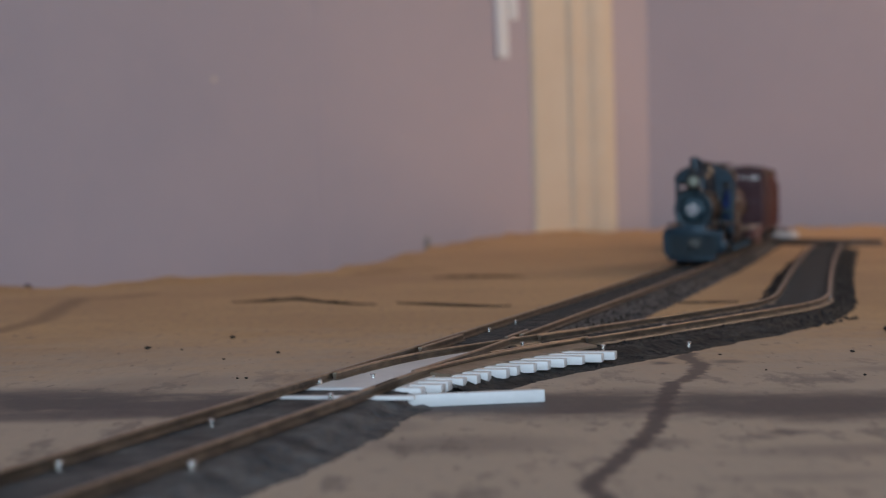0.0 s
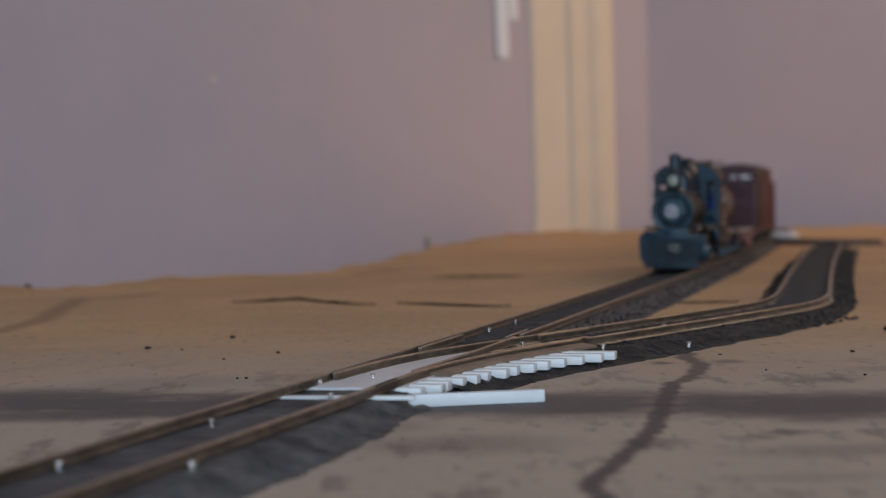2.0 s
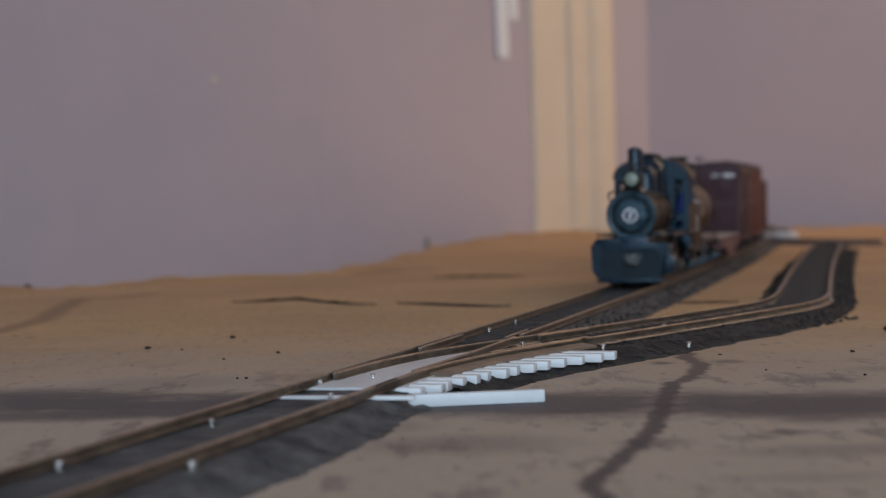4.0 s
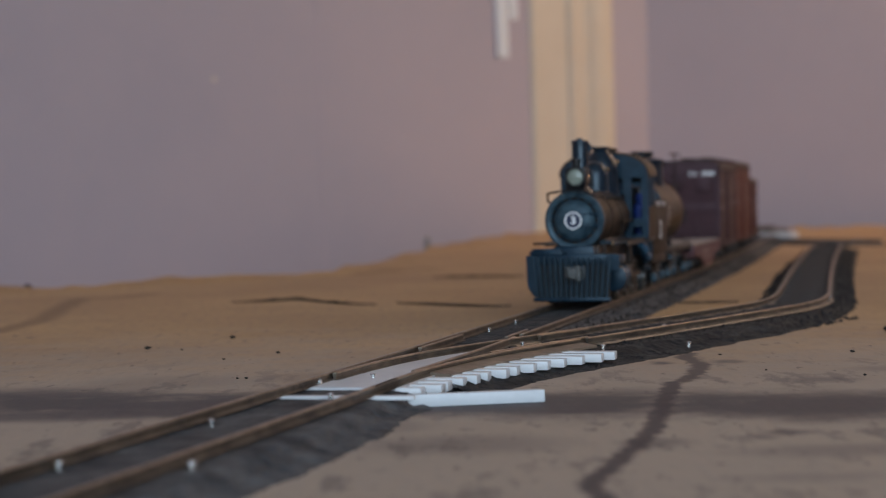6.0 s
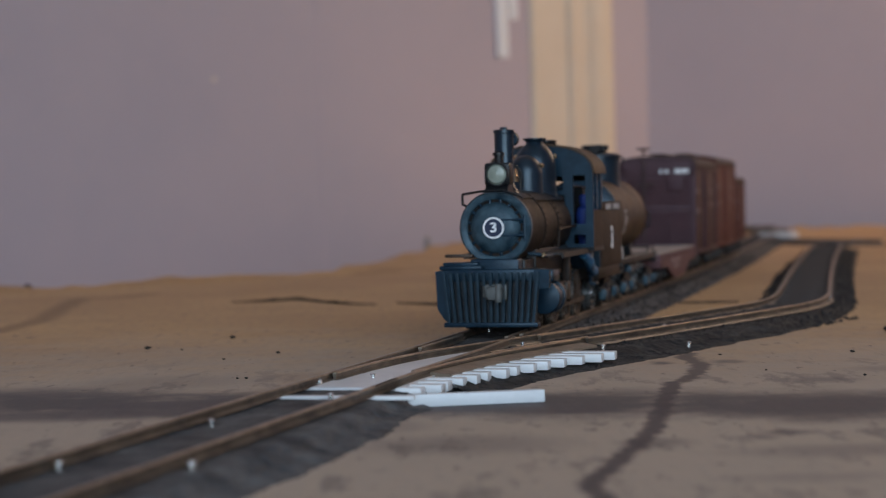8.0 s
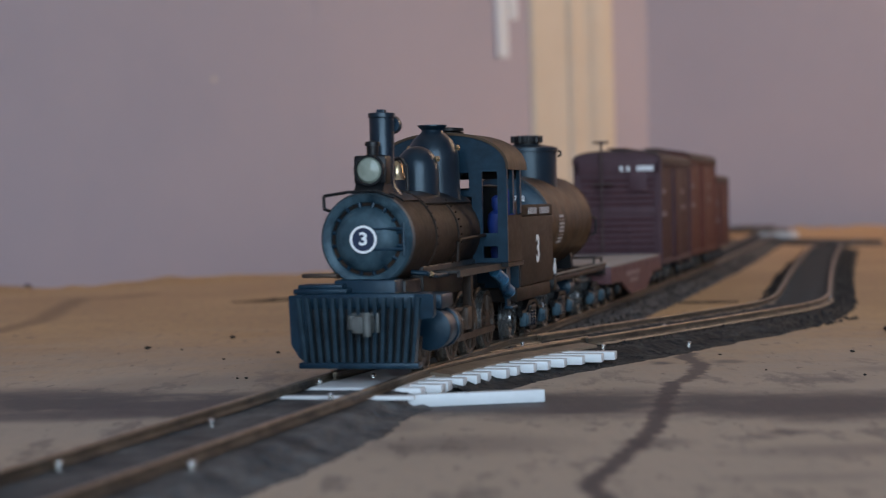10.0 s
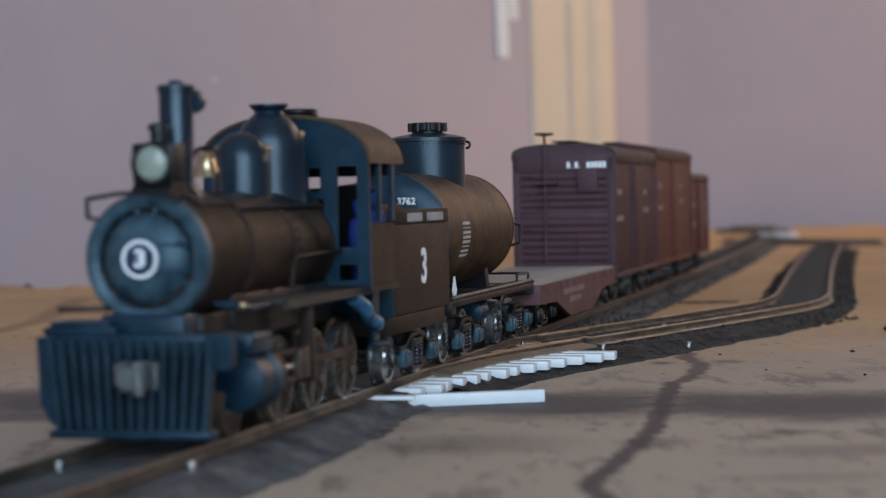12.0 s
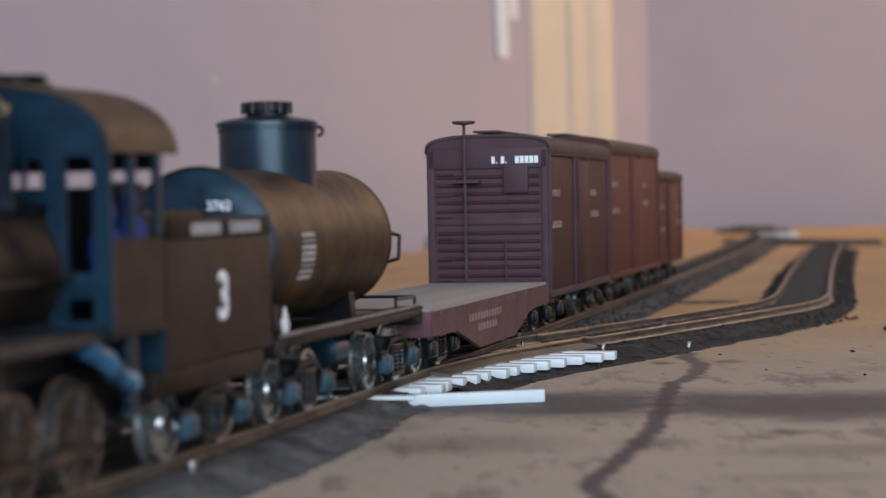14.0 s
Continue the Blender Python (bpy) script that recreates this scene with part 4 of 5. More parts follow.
    for g in (-1, 1):
        # door jambs, door opening over a low window, the pane over the boiler
        for u0, u1, z0, z1 in ((13.4, CW, 19.5, 41.0), (9.0, 13.4, 19.5, 20.5), (9.0, 9.5, 20.5, 23.2), (12.9, 13.4, 20.5, 23.2), (9.0, 13.4, 23.2, 26.2), (9.0, 9.4, 26.2, 40.2), (13.0, 13.4, 26.2, 40.2), (9.0, 13.4, 40.2, 41.0), (7.0, 9.0, 19.5, 41.0), (0.0, 7.0, 34.6, 36.0), (6.4, 7.0, 36.0, 41.0), (0.0, 6.4, 40.0, 41.0), (3.6, 4.1, 36.0, 40.0), (0.0, 1.2, 36.0, 40.0)):
            a, b = min(g * u0, g * u1), max(g * u0, g * u1)
            box(bm, a, b, CF, CF + 0.8, z0, z1)
    prism(bm, [(-CW, 40.9)] + round_roof(CW, 41.0, 48.7, 20, 2.25) + [(CW, 40.9)], CF, CF + 0.8, "Y")
    part("front_wall", bm, M_BLUEBLACK, cab, "blue-black cab front with openings")
    for sx in (-1, 1):
        bm = box(B(), min(sx * (CW - 0.8), sx * CW), max(sx * (CW - 0.8), sx * CW), CF + 0.8, CR - 3.5, 19.5, 30.2)
        part("side_wall", bm, M_BROWN, cab)
        bm = box(B(), min(sx * (CW - 0.8), sx * CW), max(sx * (CW - 0.8), sx * CW), CR - 5.1, CR - 3.5, 30.5, 41.0)
        box(bm, min(sx * (CW - 0.8), sx * CW), max(sx * (CW - 0.8), sx * CW), CF + 6.2, CF + 7.6, 30.5, 41.0)
        part("post", bm, M_BLUEBLACK, cab)
    up = round_roof(CW + 0.6, 40.6, 49.3, 20, 2.25)
    lowr = round_roof(CW + 0.02, 40.6, 48.7, 20, 2.25)[::-1]
    part("roof", prism(B(), up + lowr, CF - 0.5, CR + 0.6, "Y"), M_ROOFB, cab, "brown arched cab roof")
    part("roof_hatch", lathe(B(), [(2.2, 48.4), (2.2, 49.6), (3.6, 49.9), (3.6, 50.5), (0.05, 50.8)], (0, CF + 7, 0), seg=20), M_BLACK, cab)
    part("rear_wall", box(B(), -CW + 0.9, 9.5, CR - 3.4, CR - 2.6, 19.4, 36.6), M_BLACK, cab)
    part("rear_wall", prism(B(), [(-CW + 0.9, 38.6), (CW - 1.0, 38.6), (CW - 1.0, 42)] + round_roof(CW - 1.0, 42, 48.2, 20, 2.25)[::-1] + [(-CW + 0.9, 42)], CR - 3.4, CR - 2.6, "Y"), M_BLACK, cab)
    part("side_sheet", box(B(), -CW, -CW + 0.8, CF + 0.8, CR - 3.5, 30.5, 34.4), M_BROWN, cab)
    part("side_sheet", box(B(), -CW, -CW + 0.8, CF + 0.8, CR - 3.5, 38.4, 41.0), M_BROWN, cab)
    part("side_sheet", box(B(), -CW, -CW + 0.8, CF + 0.8, CF + 6.5, 34.4, 38.4), M_BROWN, cab)
    part("cab_floor", box(B(), -CW, CW, CF, CR - 2, 18.4, 19.4), M_BLACK, cab)
    # black drum added at the boiler's end to darken the cab's inside
    part("cab_dark_filler", lathe(B(), [(8.2, 0), (8.2, 4.5), (7.4, 5.2)], (0, CF - 1, 27), "Y", 28), M_BLACK, cab)
    # small painted driver figure inside, as a plain shape
    fg = lathe(B(), [(1.5, 19.5), (1.8, 24), (2.3, 28.5), (2.0, 30.5), (0.9, 31.4), (1.3, 32.8), (1.2, 34.2), (0.4, 34.8)], (11.0, CF + 8.0, 0), seg=16)
    part("painted_figure", fg, M_DENIM, cab, "plain blue painted cab figure")
    fg = lathe(B(), [(1.3, 26), (2.0, 29), (2.1, 31.2), (1.5, 32.6), (0.8, 33.2), (1.2, 34.4), (1.1, 35.6), (0.4, 36.2)], (12.4, CF + 12.0, 0), seg=16)
    part("painted_figure", fg, M_DENIM, cab)
    # steps below the cab
    bm = box(B(), 12.2, 14.2, CF + 8, CF + 14, 8.4, 9.1, 0.2)
    box(bm, 12.2, 12.8, CF + 9, CF + 13, 8.5, 19, 0.1)
    part("cab_step", bm, M_BLUEBLACK, th)
    part("injector", wire(B(), [(12.4, CF - 2, 17.6), (13.6, CF + 1.5, 15.6), (13.2, CF + 5, 13.6), (13.7, CF + 8, 12.6), (12.6, CF + 10, 12.0)], 1.35, 12), M_FITTING, th, "injector pipe with blue highlight painted in")
    # rear bunker
    bk = new("bunker")
    bk.parent = th
    BF, BR, BW = 80.5, 119.4, 14.2
    part("shell", box(B(), -BW, BW, BF, BR, 13.0, 29.6, 0.35), M_BROWN, bk, "brown bunker side sheet")
    part("front_sheet", box(B(), -BW + 0.5, BW - 0.4, BF - 1.2, BF + 0.3, 12.6, 29.9, 0.2), M_BLUEBLACK, bk)
    bm = B()
    for sx in (-1, 1):
        box(bm, min(sx * (BW - 0.7), sx * BW), max(sx * (BW - 0.7), sx * BW), BF + 0.8, BR, 29.6, 32.4, 0.15)
    part("coaming", bm, M_RUST, bk)
    part("fuel_hatch", box(B(), -7, 7, BF + 6, BR - 8, 29.6, 33.4, 0.6), M_RUST, bk)
    part("filler_lid", lathe(B(), [(3.2, 29.6), (3.2, 36.2), (3.5, 36.4), (3.5, 37.0), (0.3, 37.4)], (5.4, BF + 5, 0), seg=20), M_RUST, bk)
    part("sill", box(B(), -BW + 0.3, BW - 0.3, BF - 4, BR - 3, 9.6, 12.9, 0.3), M_RUST, bk)
    text_part("numeral", "3", 9.2, 0.05, M_LETTER, bk, Matrix.Translation(((BW + 0.06) * MM, 99.8 * MM, 21.2 * MM)) @ pose(0, 0, 0, 90, 0, 90), "white numeral 3", 0.95)
    bm = B()
    rnd = random.Random(5)
    for u0, n in ((BF + 8.5, 6), (BF + 22.5, 7)):
        for k in range(n):
            box(bm, BW + 0.02, BW + 0.09, u0 + k * 1.75, u0 + k * 1.75 + rnd.uniform(0.85, 1.2), 30.1, 31.7)
    tagged(part("lettering", bm, M_BARS, bk, "faded white lettering as bars"), kind="stuff")
    truck(th, 99.2, 20, 5.0)
    coupler(th, 115.5, 1)
    tagged(th, "blue-black and rust-brown model steam locomotive with a brass bell", "locomotive")
    return th


def tank_car():
    th = new("tank_car")
    ZC, R, T0, T1 = 27.2, 12.6, 0.6, 66.0
    bm = lathe(B(), [(R, T0 + 1.4), (R + 0.02, T0 + 2), (R, T1 - 2), (R, T1 - 1.4)], (0, 0, ZC), "Y", 56)
    tk = part("tank", bm, M_TANK, th, "brown weathered tank barrel")
    for y, s in ((T0 + 1.4, -1), (T1 - 1.4, 1)):
        part("tank_end", lathe(B(), [(R + 0.1, y - s * 0.8), (R + 0.12, y), (R - 0.6, y + s * 0.6), (R * 0.7, y + s * 1.6), (R * 0.35, y + s * 2.2), (0.05, y + s * 2.4)], (0, 0, ZC), "Y", 48), M_BLUEBLACK if s < 0 else M_TANK, th)
    bm = B()
    for k in range(72):
        a = 2 * math.pi * k / 72
        for y in (T0 + 2.4, T1 - 2.4):
            bmesh.ops.create_icosphere(bm, subdivisions=1, radius=0.22, matrix=Matrix.Translation(((R + 0.05) * math.cos(a), y, ZC + (R + 0.05) * math.sin(a))))
    tagged(part("rivets", bm, M_TANK, tk), kind="stuff")
    part("end_band", lathe(B(), [(R - 0.4, T0 + 0.9), (R + 0.2, T0 + 1.1), (R + 0.2, T0 + 2.0), (R - 0.4, T0 + 2.1)], (0, 0, ZC), "Y", 56, True), M_BLACK, tk, "black band round the tank end")
    D = 34.0
    dm = part("dome", lathe(B(), [(8.3, 35.5), (8.2, 38.2), (8.2, 39.2), (8.2, 46.8), (8.6, 46.9), (8.6, 47.7), (7.2, 48.2), (4.2, 48.7), (0.02, 48.9)], (0, D, 0), seg=44), M_GLOSS, th, "black riveted dome")
    bm = lathe(B(), [(3.5, 48.4), (3.5, 49.3), (4.2, 49.5), (4.2, 50.9), (3.8, 51.15), (0.02, 51.2)], (0, D, 0), seg=28)
    for k in range(10):
        a = 2 * math.pi * k / 10
        part("bolt", tube(B(), (3.95 * math.cos(a), D + 3.95 * math.sin(a), 49.2), (3.95 * math.cos(a), D + 3.95 * math.sin(a), 51.1), 0.6, seg=8), M_BLACK, dm)
    part("dome_lid", bm, M_BLACK, dm)
    bm = B()
    for k in range(44):
        a = 2 * math.pi * k / 44
        bmesh.ops.create_icosphere(bm, subdivisions=1, radius=0.2, matrix=Matrix.Translation((8.25 * math.cos(a), D + 8.25 * math.sin(a), 46.3)))
    tagged(part("rivets", bm, M_BLACK, dm), kind="stuff")
    part("grab_iron", wire(B(), [(8.2, D + 2, 46.9), (9.2, D + 2, 46.6), (9.1, D + 2, 45.6), (8.3, D + 2, 45.3)], 0.3), M_BLACK, dm)
    part("grab_iron", wire(B(), [(12.2, T1 - 1.0, 28.2), (13.4, T1 + 1.2, 27.6), (13.2, T1 + 1.2, 23.4), (11.9, T1 - 1.0, 22.9)], 0.35), M_BLACK, th)
    text_part("tank_number", "3762", 2.0, 0.06, M_LETTER, th, Matrix.Translation((4.2 * MM, (T0 - 0.78) * MM, (ZC + 6.6) * MM)) @ pose(0, 0, 0, 90 - 8, 0, 0), "white figures on the tank end")
    # faded data block on the side, as bars
    bm = B()
    for k, (w, hgt) in enumerate(((8, 0.62), (8, 0.2), (8, 0.6), (8, 0.6), (8, 0.6), (8, 0.2), (6.4, 0.55), (6.4, 0.55))):
        a = math.radians(8 - k * 4.5)
        for j in range(int(w // 1.6)):
            c = Vector(((R + 0.08) * math.cos(a), 15 + j * 1.6, ZC + (R + 0.08) * math.sin(a)))
            m = Matrix.Translation(c) @ Matrix.Rotation(-a, 4, "Y")
            r = bmesh.ops.create_cube(bm, size=1, matrix=m @ Matrix.Diagonal((0.08, 1.2 if hgt > 0.6 else 1.6, hgt, 1)))
    tagged(part("lettering", bm, M_BARS, th, "faded white lettering as bars"), kind="stuff")
    # diamond placard
    bm = prism(B(), [(3.6, 18.2), (5.2, 15.4), (3.6, 12.6), (2.0, 15.4)], 13.0, 13.25, "X")
    part("placard", bm, M_LETTER, th, "small white diamond placard")
    # underframe
    bm = box(B(), -6, 6, -2, 80, 9.4, 13.2, 0.3)
    for sx in (-1, 1):
        box(bm, min(sx * 12.2, sx * 14), max(sx * 12.2, sx * 14), -2, 80, 12.0, 13.4, 0.2)
    box(bm, -14, 14, -2.4, 1, 10.5, 13.4, 0.3)
    box(bm, -14, 14, 77, 80, 10.5, 13.4, 0.3)
    part("underframe", bm, M_BLACK, th)
    part("running_board", box(B(), 9.4, 14.2, -2, 80, 13.4, 13.9, 0.1), M_RUST, th)
    part("running_board", box(B(), -14.2, -9.4, -2, 80, 13.4, 13.9, 0.1), M_RUST, th)
    # thin grey bars added to draw the highlight where walkway edges catch light
    for sx in (-1, 1):
        part("edge_highlight", wire(B(), [(sx * 14.3, -1.5, 14.1), (sx * 14.3, 66, 14.1), (sx * 13.4, 79.5, 14.1)], 0.38, 8), M_COUPLER, th, "thin grey bar added as highlight on the walkway edge")
    for y in (12, 52):
        part("saddle", prism(B(), [(-9, 13.4), (9, 13.4), (8.6, 18.6), (6, 16.4), (-6, 16.4), (-8.6, 18.6)], y - 1.5, y + 1.5, "Y"), M_BLACK, th)
    bm = B()
    for sx in (-1, 1):
        wire(bm, [(sx * 12.8, 66, 13.8), (sx * 12.8, 66, 15.9), (sx * 12.8, 79, 15.7), (sx * 12.8, 79, 13.8)], 0.3)
    wire(bm, [(-12.8, 79, 15.7), (12.8, 79, 15.7)], 0.3)
    part("rail_guard", bm, M_BLACK, th)
    part("brake_cylinder", lathe(B(), [(1.5, 0), (2.6, 0.4), (2.6, 7), (1.4, 7.6)], (9, 34, 9), "Y", 18), M_BLUEBLACK, th)
    truck(th, 15, 17.5)
    truck(th, 67, 17.5)
    coupler(th, -2, -1)
    coupler(th, 80, 1)
    tagged(th, "brown model tank car with a black dome", "tank car")
    return th


def flatcar():
    th = new("flatcar")
    Ln = 114.0
    part("deck_base", box(B(), -14.6, 14.6, 0, Ln, 11.4, 12.5, 0.1), M_FLATSIDE, th)
    pm = make_mesh("plank", box(B(), -15, 15, -0.93, 0.93, 12.3, 12.95, 0.08), M_DECK)
    for k in range(int(Ln / 2.0)):
        ob = new("plank", pm)
        ob.parent = th
        ob.matrix_basis = Matrix.Translation((0, (1 + 2 * k) * MM, 0))
    for sx in (-1, 1):
        x = sx * 15.0
        bm = prism(B(), [(0, 12.4), (Ln, 12.4), (Ln, 7.8), (Ln - 22, 7.4), (Ln - 40, 2.6), (40, 2.6), (20, 7.4), (0, 7.8)], x - 0.5, x + 0.5, "X")
        sl = part("side_sill", bm, M_FLATSIDE, th, "mauve-red fishbelly side sill")
        bm = B()
        for k in range(11):
            box(bm, x + sx * 0.5 - 0.22, x + sx * 0.5 + 0.22, 6 + k * 10.0, 7.6 + k * 10.0, 10.4, 12.0, 0.1)
        part("stake_pocket", bm, M_FLATSIDE, sl)
        bm = B()
        for y0, n, z in ((38, 7, 6.2), (30, 12, 8.6)):
            for k in range(n):
                box(bm, x + sx * 0.52 - 0.05, x + sx * 0.52 + 0.05, y0 + k * 2.6, y0 + k * 2.6 + 1.7, z, z + 1.5)
        tagged(part("lettering", bm, M_FAINT, sl, "faded white lettering as bars"), kind="stuff")
    part("end_sill", box(B(), -15.4, 15.4, -0.8, 1.0, 7.6, 12.6, 0.2), M_FLATSIDE, th)
    part("end_sill", box(B(), -15.4, 15.4, Ln - 1, Ln + 0.8, 7.6, 12.6, 0.2), M_FLATSIDE, th)
    part("centre_sill", box(B(), -4, 4, 4, Ln - 4, 5, 11.4), M_BLACK, th)
    truck(th, 17, 17.5, tone=M_BLACK)
    truck(th, Ln - 17, 17.5, tone=M_BLACK)
    coupler(th, 0, -1)
    coupler(th, Ln, 1)
    tagged(th, "mauve-red model flatcar with an empty plank deck", "flatcar")
    return th


def boxcar(Ln, top, crown, mside, mframe, label, staff=False, hw=15.6):
    th = new("boxcar")
    z0 = 9.4
    part("body", box(B(), -hw + 0.6, hw - 0.6, 0.8, Ln - 0.8, z0, top), mside, th)
    for y, s in ((0.0, -1), (Ln, 1)):
        bm = B()
        yo = y + (0.4 if s < 0 else -0.4)
        prism(bm, [(-hw, z0)] + [(-hw, top)] + round_roof(hw, top, crown, 18, 3.0) + [(hw, top), (hw, z0)], yo - 0.4, yo + 0.4, "Y")
        en = part("end_wall", bm, mframe, th)
        for z in [z0 + 3 + k * 2.15 for k in range(7)] + [z0 + 21.5 + k * 2.15 for k in range(6)]:
            if z > top - 6:
                continue
            bm = B()
            tube(bm, (-hw + 2.4, y + s * -0.2, z), (hw - 2.4, y + s * -0.2, z), 0.55, seg=10)
            part("rib", bm, mside, en)
        bm = box(B(), -hw + 1.6, hw - 1.6, min(y, y + s * 0.5), max(y, y + s * 0.5), z0 + 18.0, z0 + 19.6, 0.15)
        for xx in (-hw + 0.2, hw - 1.8):
            box(bm, xx, xx + 1.6, min(y, y + s * 0.6), max(y, y + s * 0.6), z0, top, 0.15)
        box(bm, -hw, hw, min(y, y + s * 0.6), max(y, y + s * 0.6), top - 4.6, top + 0.6, 0.2)
        box(bm, -hw, hw, min(y, y + s * 0.6), max(y, y + s * 0.6), z0, z0 + 1.6, 0.2)
        part("end_frame", bm, mframe, en)
        if s < 0:
            part("placard_board", box(B(), 4.4, 10.6, -1.3, -0.4, z0 + 26, z0 + 33, 0.15), mframe, en)
            bm = B()
            for k, w in enumerate((0.9, 0.2, 0.9, 0.2, 0.0, 1.0, 1.0, 1.0, 1.0, 1.0)):
                if w:
                    box(bm, 1.2 + k * 1.22, 1.2 + k * 1.22 + w, -0.72, -0.6, top - 3.4, top - 1.6 if w > 0.5 else top - 2.9)
            tagged(part("lettering", bm, M_LETTER, en, "white lettering as bars"), kind="stuff")
        if s < 0 and staff:
            bm = tube(B(), (-5.4, -2.2, z0 + 4), (-5.4, -2.2, crown + 3.2), 0.4, seg=8)
            lathe(bm, [(0.3, crown + 3.0), (2.9, crown + 3.4), (2.9, crown + 4.0), (0.3, crown + 3.8)], (-5.4, -2.2, 0), seg=20)
            box(bm, -8.5, -1.5, -3.4, -0.4, z0 + 28.6, z0 + 29.2, 0.1)
            part("brake_wheel", bm, M_ROOF, th, "dark brake wheel on its staff")
            bm = B()
            for k in range(6):
                wire(bm, [(-12.8, -0.4, z0 + 4 + k * 5.4), (-12.8, -1.4, z0 + 4 + k * 5.4), (-9, -1.4, z0 + 4 + k * 5.4), (-9, -0.4, z0 + 4 + k * 5.4)], 0.22, 6)
            tube(bm, (4.6, -1.2, z0 + 3), (4.6, -1.2, z0 + 14), 0.25, seg=6)
            part("grab_iron", bm, mframe, th)
    n = int(Ln // 3.0)
    pm = make_mesh("side_board", box(B(), -0.25, 0.25, -1.42, 1.42, z0, top, 0.1), mside)
    for sx in (-1, 1):
        for k in range(n):
            ob = new("side_board", pm)
            ob.parent = th
            ob.matrix_basis = Matrix.Translation((sx * (hw - 0.55) * MM, (1.5 + (Ln - 3) * (k + 0.5) / n) * MM, 0))
        bm = B()
        for y in (1.2, Ln * 0.5 - 10, Ln * 0.5 + 10, Ln - 1.2):
            box(bm, min(sx * (hw - 0.4), sx * (hw + 0.35)), max(sx * (hw - 0.4), sx * (hw + 0.35)), y - 0.9, y + 0.9, z0, top, 0.1)
        box(bm, min(sx * (hw - 0.4), sx * (hw + 0.35)), max(sx * (hw - 0.4), sx * (hw + 0.35)), 0, Ln, top - 1.6, top + 0.2, 0.1)
        box(bm, min(sx * (hw - 0.4), sx * (hw + 0.35)), max(sx * (hw - 0.4), sx * (hw + 0.35)), 0, Ln, z0 - 0.6, z0 + 1.2, 0.1)
        part("side_frame", bm, mframe, th)
        bm = box(B(), min(sx * hw, sx * (hw + 0.9)), max(sx * hw, sx * (hw + 0.9)), Ln * 0.5 - 9, Ln * 0.5 + 9, z0 + 1.4, top - 2.4, 0.2)
        part("sliding_door", bm, mside, th)
        bm = B()
        for y0, z, k2 in ((6, top - 12, 4), (6, top - 20, 5), (Ln * 0.5 + 14, top - 12, 4), (Ln * 0.5 + 14, top - 18, 6)):
            for k in range(k2):
                box(bm, sx * (hw + 0.0) - 0.32, sx * (hw + 0.0) + 0.32, y0 + k * 2.2, y0 + k * 2.2 + 1.4, z, z + 1.8)
        tagged(part("lettering", bm, M_FAINT, th), kind="stuff")
    up = round_roof(hw + 0.6, top, crown + 0.7, 18, 3.0)
    lo = [(x, z - 0.7) for x, z in round_roof(hw + 0.5, top, crown + 0.7, 18, 3.0)][::-1]
    rf = part("roof", prism(B(), up + lo, -0.6, Ln + 0.6, "Y"), M_ROOF, th, "dusty dark roof")
    bm = B()
    for k in range(-1, 2):
        box(bm, k * 2.2 - 1.0, k * 2.2 + 1.0, -1.5, Ln + 1.5, crown + 1.0, crown + 1.6, 0.1)
    part("roof_walk", bm, M_ROOF, rf)
    part("centre_sill", box(B(), -4, 4, 2, Ln - 2, 6.4, z0 + 0.2), M_BLACK, th)
    truck(th, 16, 17.0, tone=M_BLACK)
    truck(th, Ln - 16, 17.0, tone=M_BLACK)
    coupler(th, 0, -1)
    coupler(th, Ln, 1)
    tagged(th, label, "boxcar", "red boxcars of the train")
    return th


LOCO, TANK, FLAT = locomotive(), tank_car(), flatcar()
BOX1 = boxcar(94, 46.2, 49.6, M_BOXA, M_BOXA_P, "maroon model boxcar with a brake wheel staff", True)
BOX2 = boxcar(108, 48.5, 51.5, M_BOXB, M_BOXB, "red-oxide model boxcar with faded lettering")
BOX3 = boxcar(70, 40.6, 42.6, M_BOXB, M_BOXA, "low dark red model boxcar at the end of the train")

# ---------------- pieces of the tracks, and crumbs ----------------
ties(MAIN, MAIN_PTS, 5.6, TIE, 2, 1660, (0, 272))
ties(SIDE, [p for p in SIDE_PTS if p.y > 470], 5.6, tie_mesh(10.2, 2.7, 1.0, 3.1, M_TIE), 2, 820)


def crumb(x, y, r, seed):
    rnd = random.Random(seed)
    bm = B()
    bmesh.ops.create_icosphere(bm, subdivisions=2, radius=r)
    for v in bm.verts:
        v.co = Vector((v.co.x * 1.1, v.co.y * 0.9, v.co.z * 0.5)) * rnd.uniform(0.6, 1.2)
    ob = part("crumb", bm, M_CRUMB, at=pose(x * MM, y * MM, (r * 0.35) * MM, 0, 0, rnd.uniform(0, 180)))
    tagged(ob, "tiny dark crumb lying on the brown board", "debris", "crumbs on the board")


for i, (x, y, r) in enumerate(((-61, 554, 0.8), (-80, 518, 0.9), (-43, 495, 0.6), (-44, 425, 0.45), (-46, 425, 0.4), (-199, 923, 2.0), (-70, 512, 0.4), (-55, 478, 0.4), (98, 463, 0.6), (66, 462, 0.4), (88, 404, 0.45), (70, 420, 0.35))):
    crumb(x, y, r, i)

bm = lathe(B(), [(2.6, 0), (2.8, 3), (2.2, 8), (1.2, 10)], (0, 0, 0), seg=12)
tagged(part("wooden_peg", bm, M_DECK, at=pose(-0.012, 1.5, -0.0005, 6, 0, 0)), "small brown wooden peg standing near the wall", "peg")

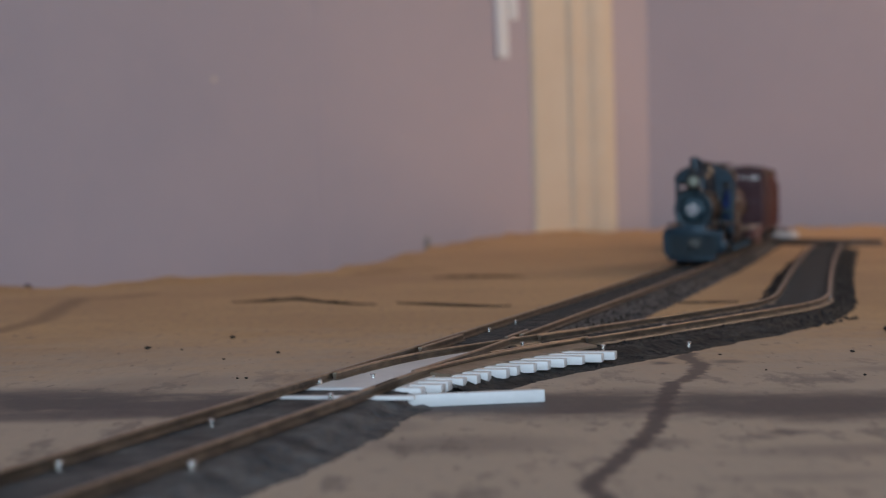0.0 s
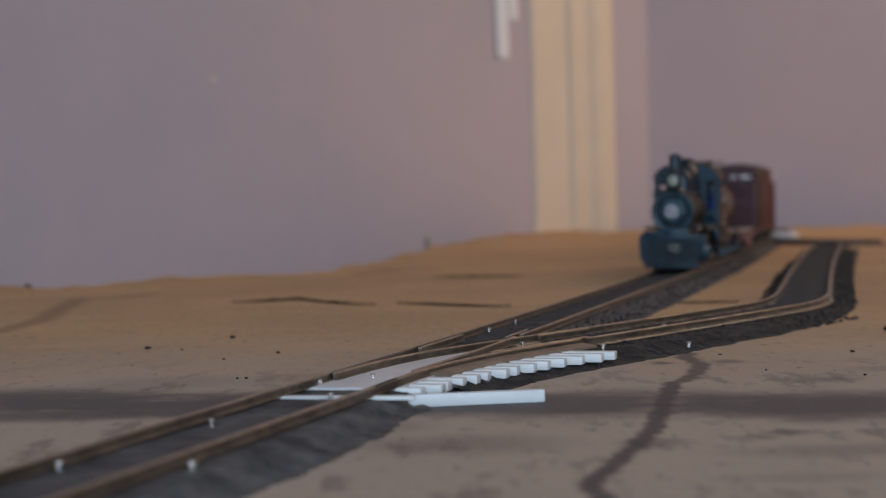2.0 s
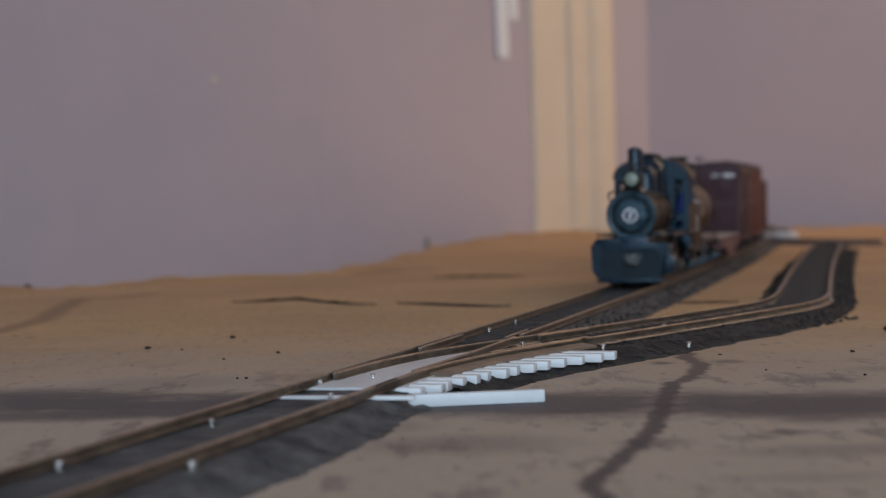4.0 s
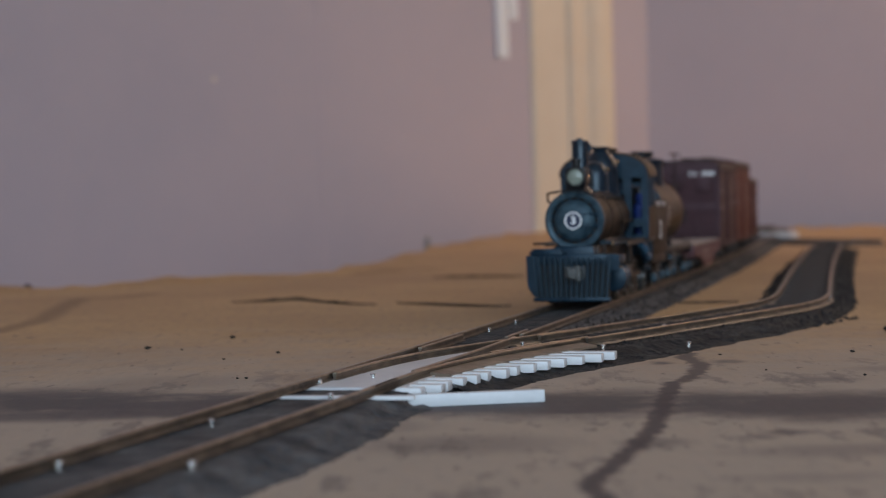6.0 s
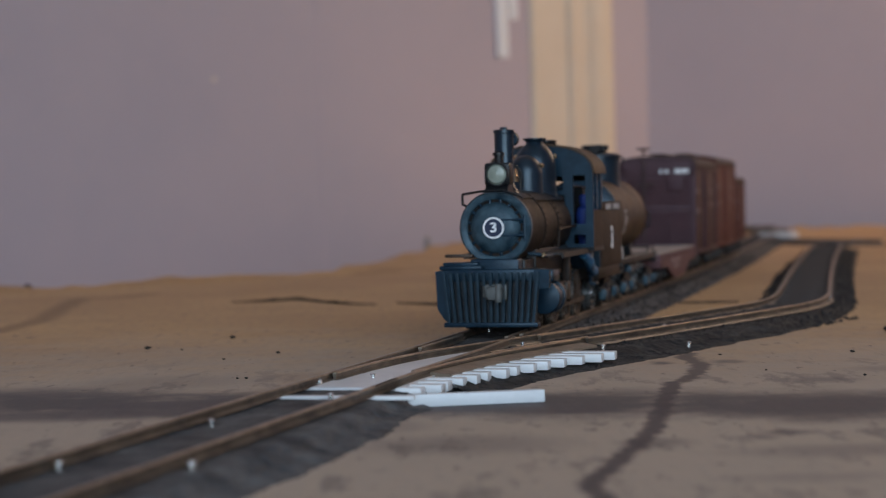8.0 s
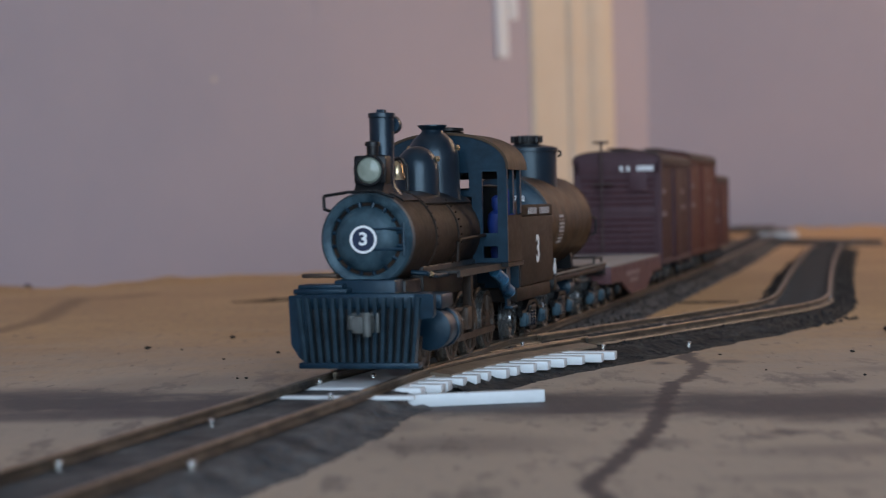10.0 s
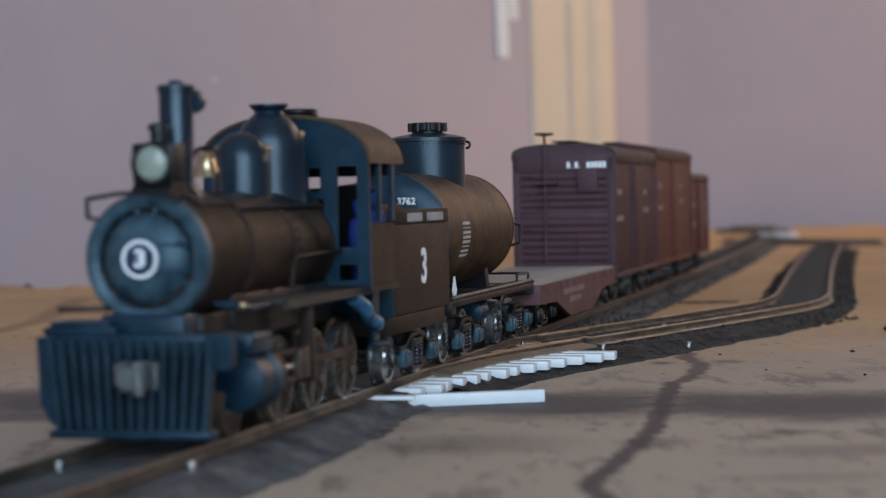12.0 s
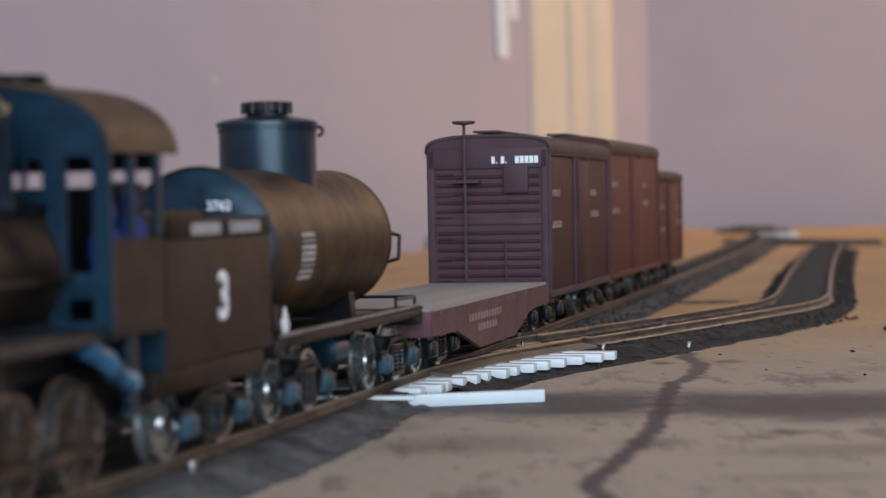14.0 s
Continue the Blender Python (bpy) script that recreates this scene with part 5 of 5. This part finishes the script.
# ---------------- movement ----------------
# how far (mm along the board) the train still is from where it stands at 11 s
RUN = [(0.0, 620.0), (0.5, 602.0), (1.0, 583.0), (1.5, 560.0), (2.0, 532.0), (2.5, 501.0), (3.0, 468.0), (4.0, 400.0), (5.5, 304.7), (6.5, 253.0), (7.5, 196.0), (8.0, 166.0), (9.0, 109.0), (10.5, 26.0), (11.0, 0.0), (11.5, -26.0), (12.0, -52.5), (12.5, -79.0), (13.0, -104.5), (13.5, -129.7), (14.0, -155.2)]


def run_at(t):
    """Smooth distance at a time."""
    k = max(0, min(len(RUN) - 2, max(i for i in range(len(RUN)) if RUN[i][0] <= t + 1e-6)))
    (t1, v1), (t2, v2) = RUN[k], RUN[k + 1]
    s1 = (v2 - RUN[k - 1][1]) / (t2 - RUN[k - 1][0]) if k else (v2 - v1) / (t2 - t1)
    s2 = (RUN[k + 2][1] - v1) / (RUN[k + 2][0] - t1) if k + 2 < len(RUN) else (v2 - v1) / (t2 - t1)
    h = t2 - t1
    u = (t - t1) / h
    return (2 * u ** 3 - 3 * u * u + 1) * v1 + (u ** 3 - 2 * u * u + u) * h * s1 + (3 * u * u - 2 * u ** 3) * v2 + (u ** 3 - u * u) * h * s2


def on_track(s):
    p, d = main_at(s), main_dir(s)
    return pose(p.x * MM, p.y * MM, RT * MM, 0, 0, math.degrees(math.atan2(-d.x, d.y)))


def motions():
    times = [i * 0.5 for i in range(29)]
    for thing, s0 in ((LOCO, -17.7), (TANK, 103.3), (FLAT, 183.0), (BOX1, 296.5), (BOX2, 391.0), (BOX3, 499.0)):
        walk(thing, [(t, on_track(s0 + run_at(t))) for t in times])
    fine = [i * 0.1 for i in range(141)]
    for ob, at, r in WHEELS:
        walk(ob, [(t, at @ Matrix.Rotation(run_at(t) * 1.033 / r, 4, "X").inverted()) for t in fine])
    for rod, p, c, r, ph in CRANKS:
        rows = []
        for t in fine:
            a = -run_at(t) * 1.033 / r + ph
            rows.append((t, Matrix.Translation(Vector((p.x, p.y + c * math.cos(a), p.z + c * math.sin(a))) * MM)))
        walk(rod, rows)


motions()
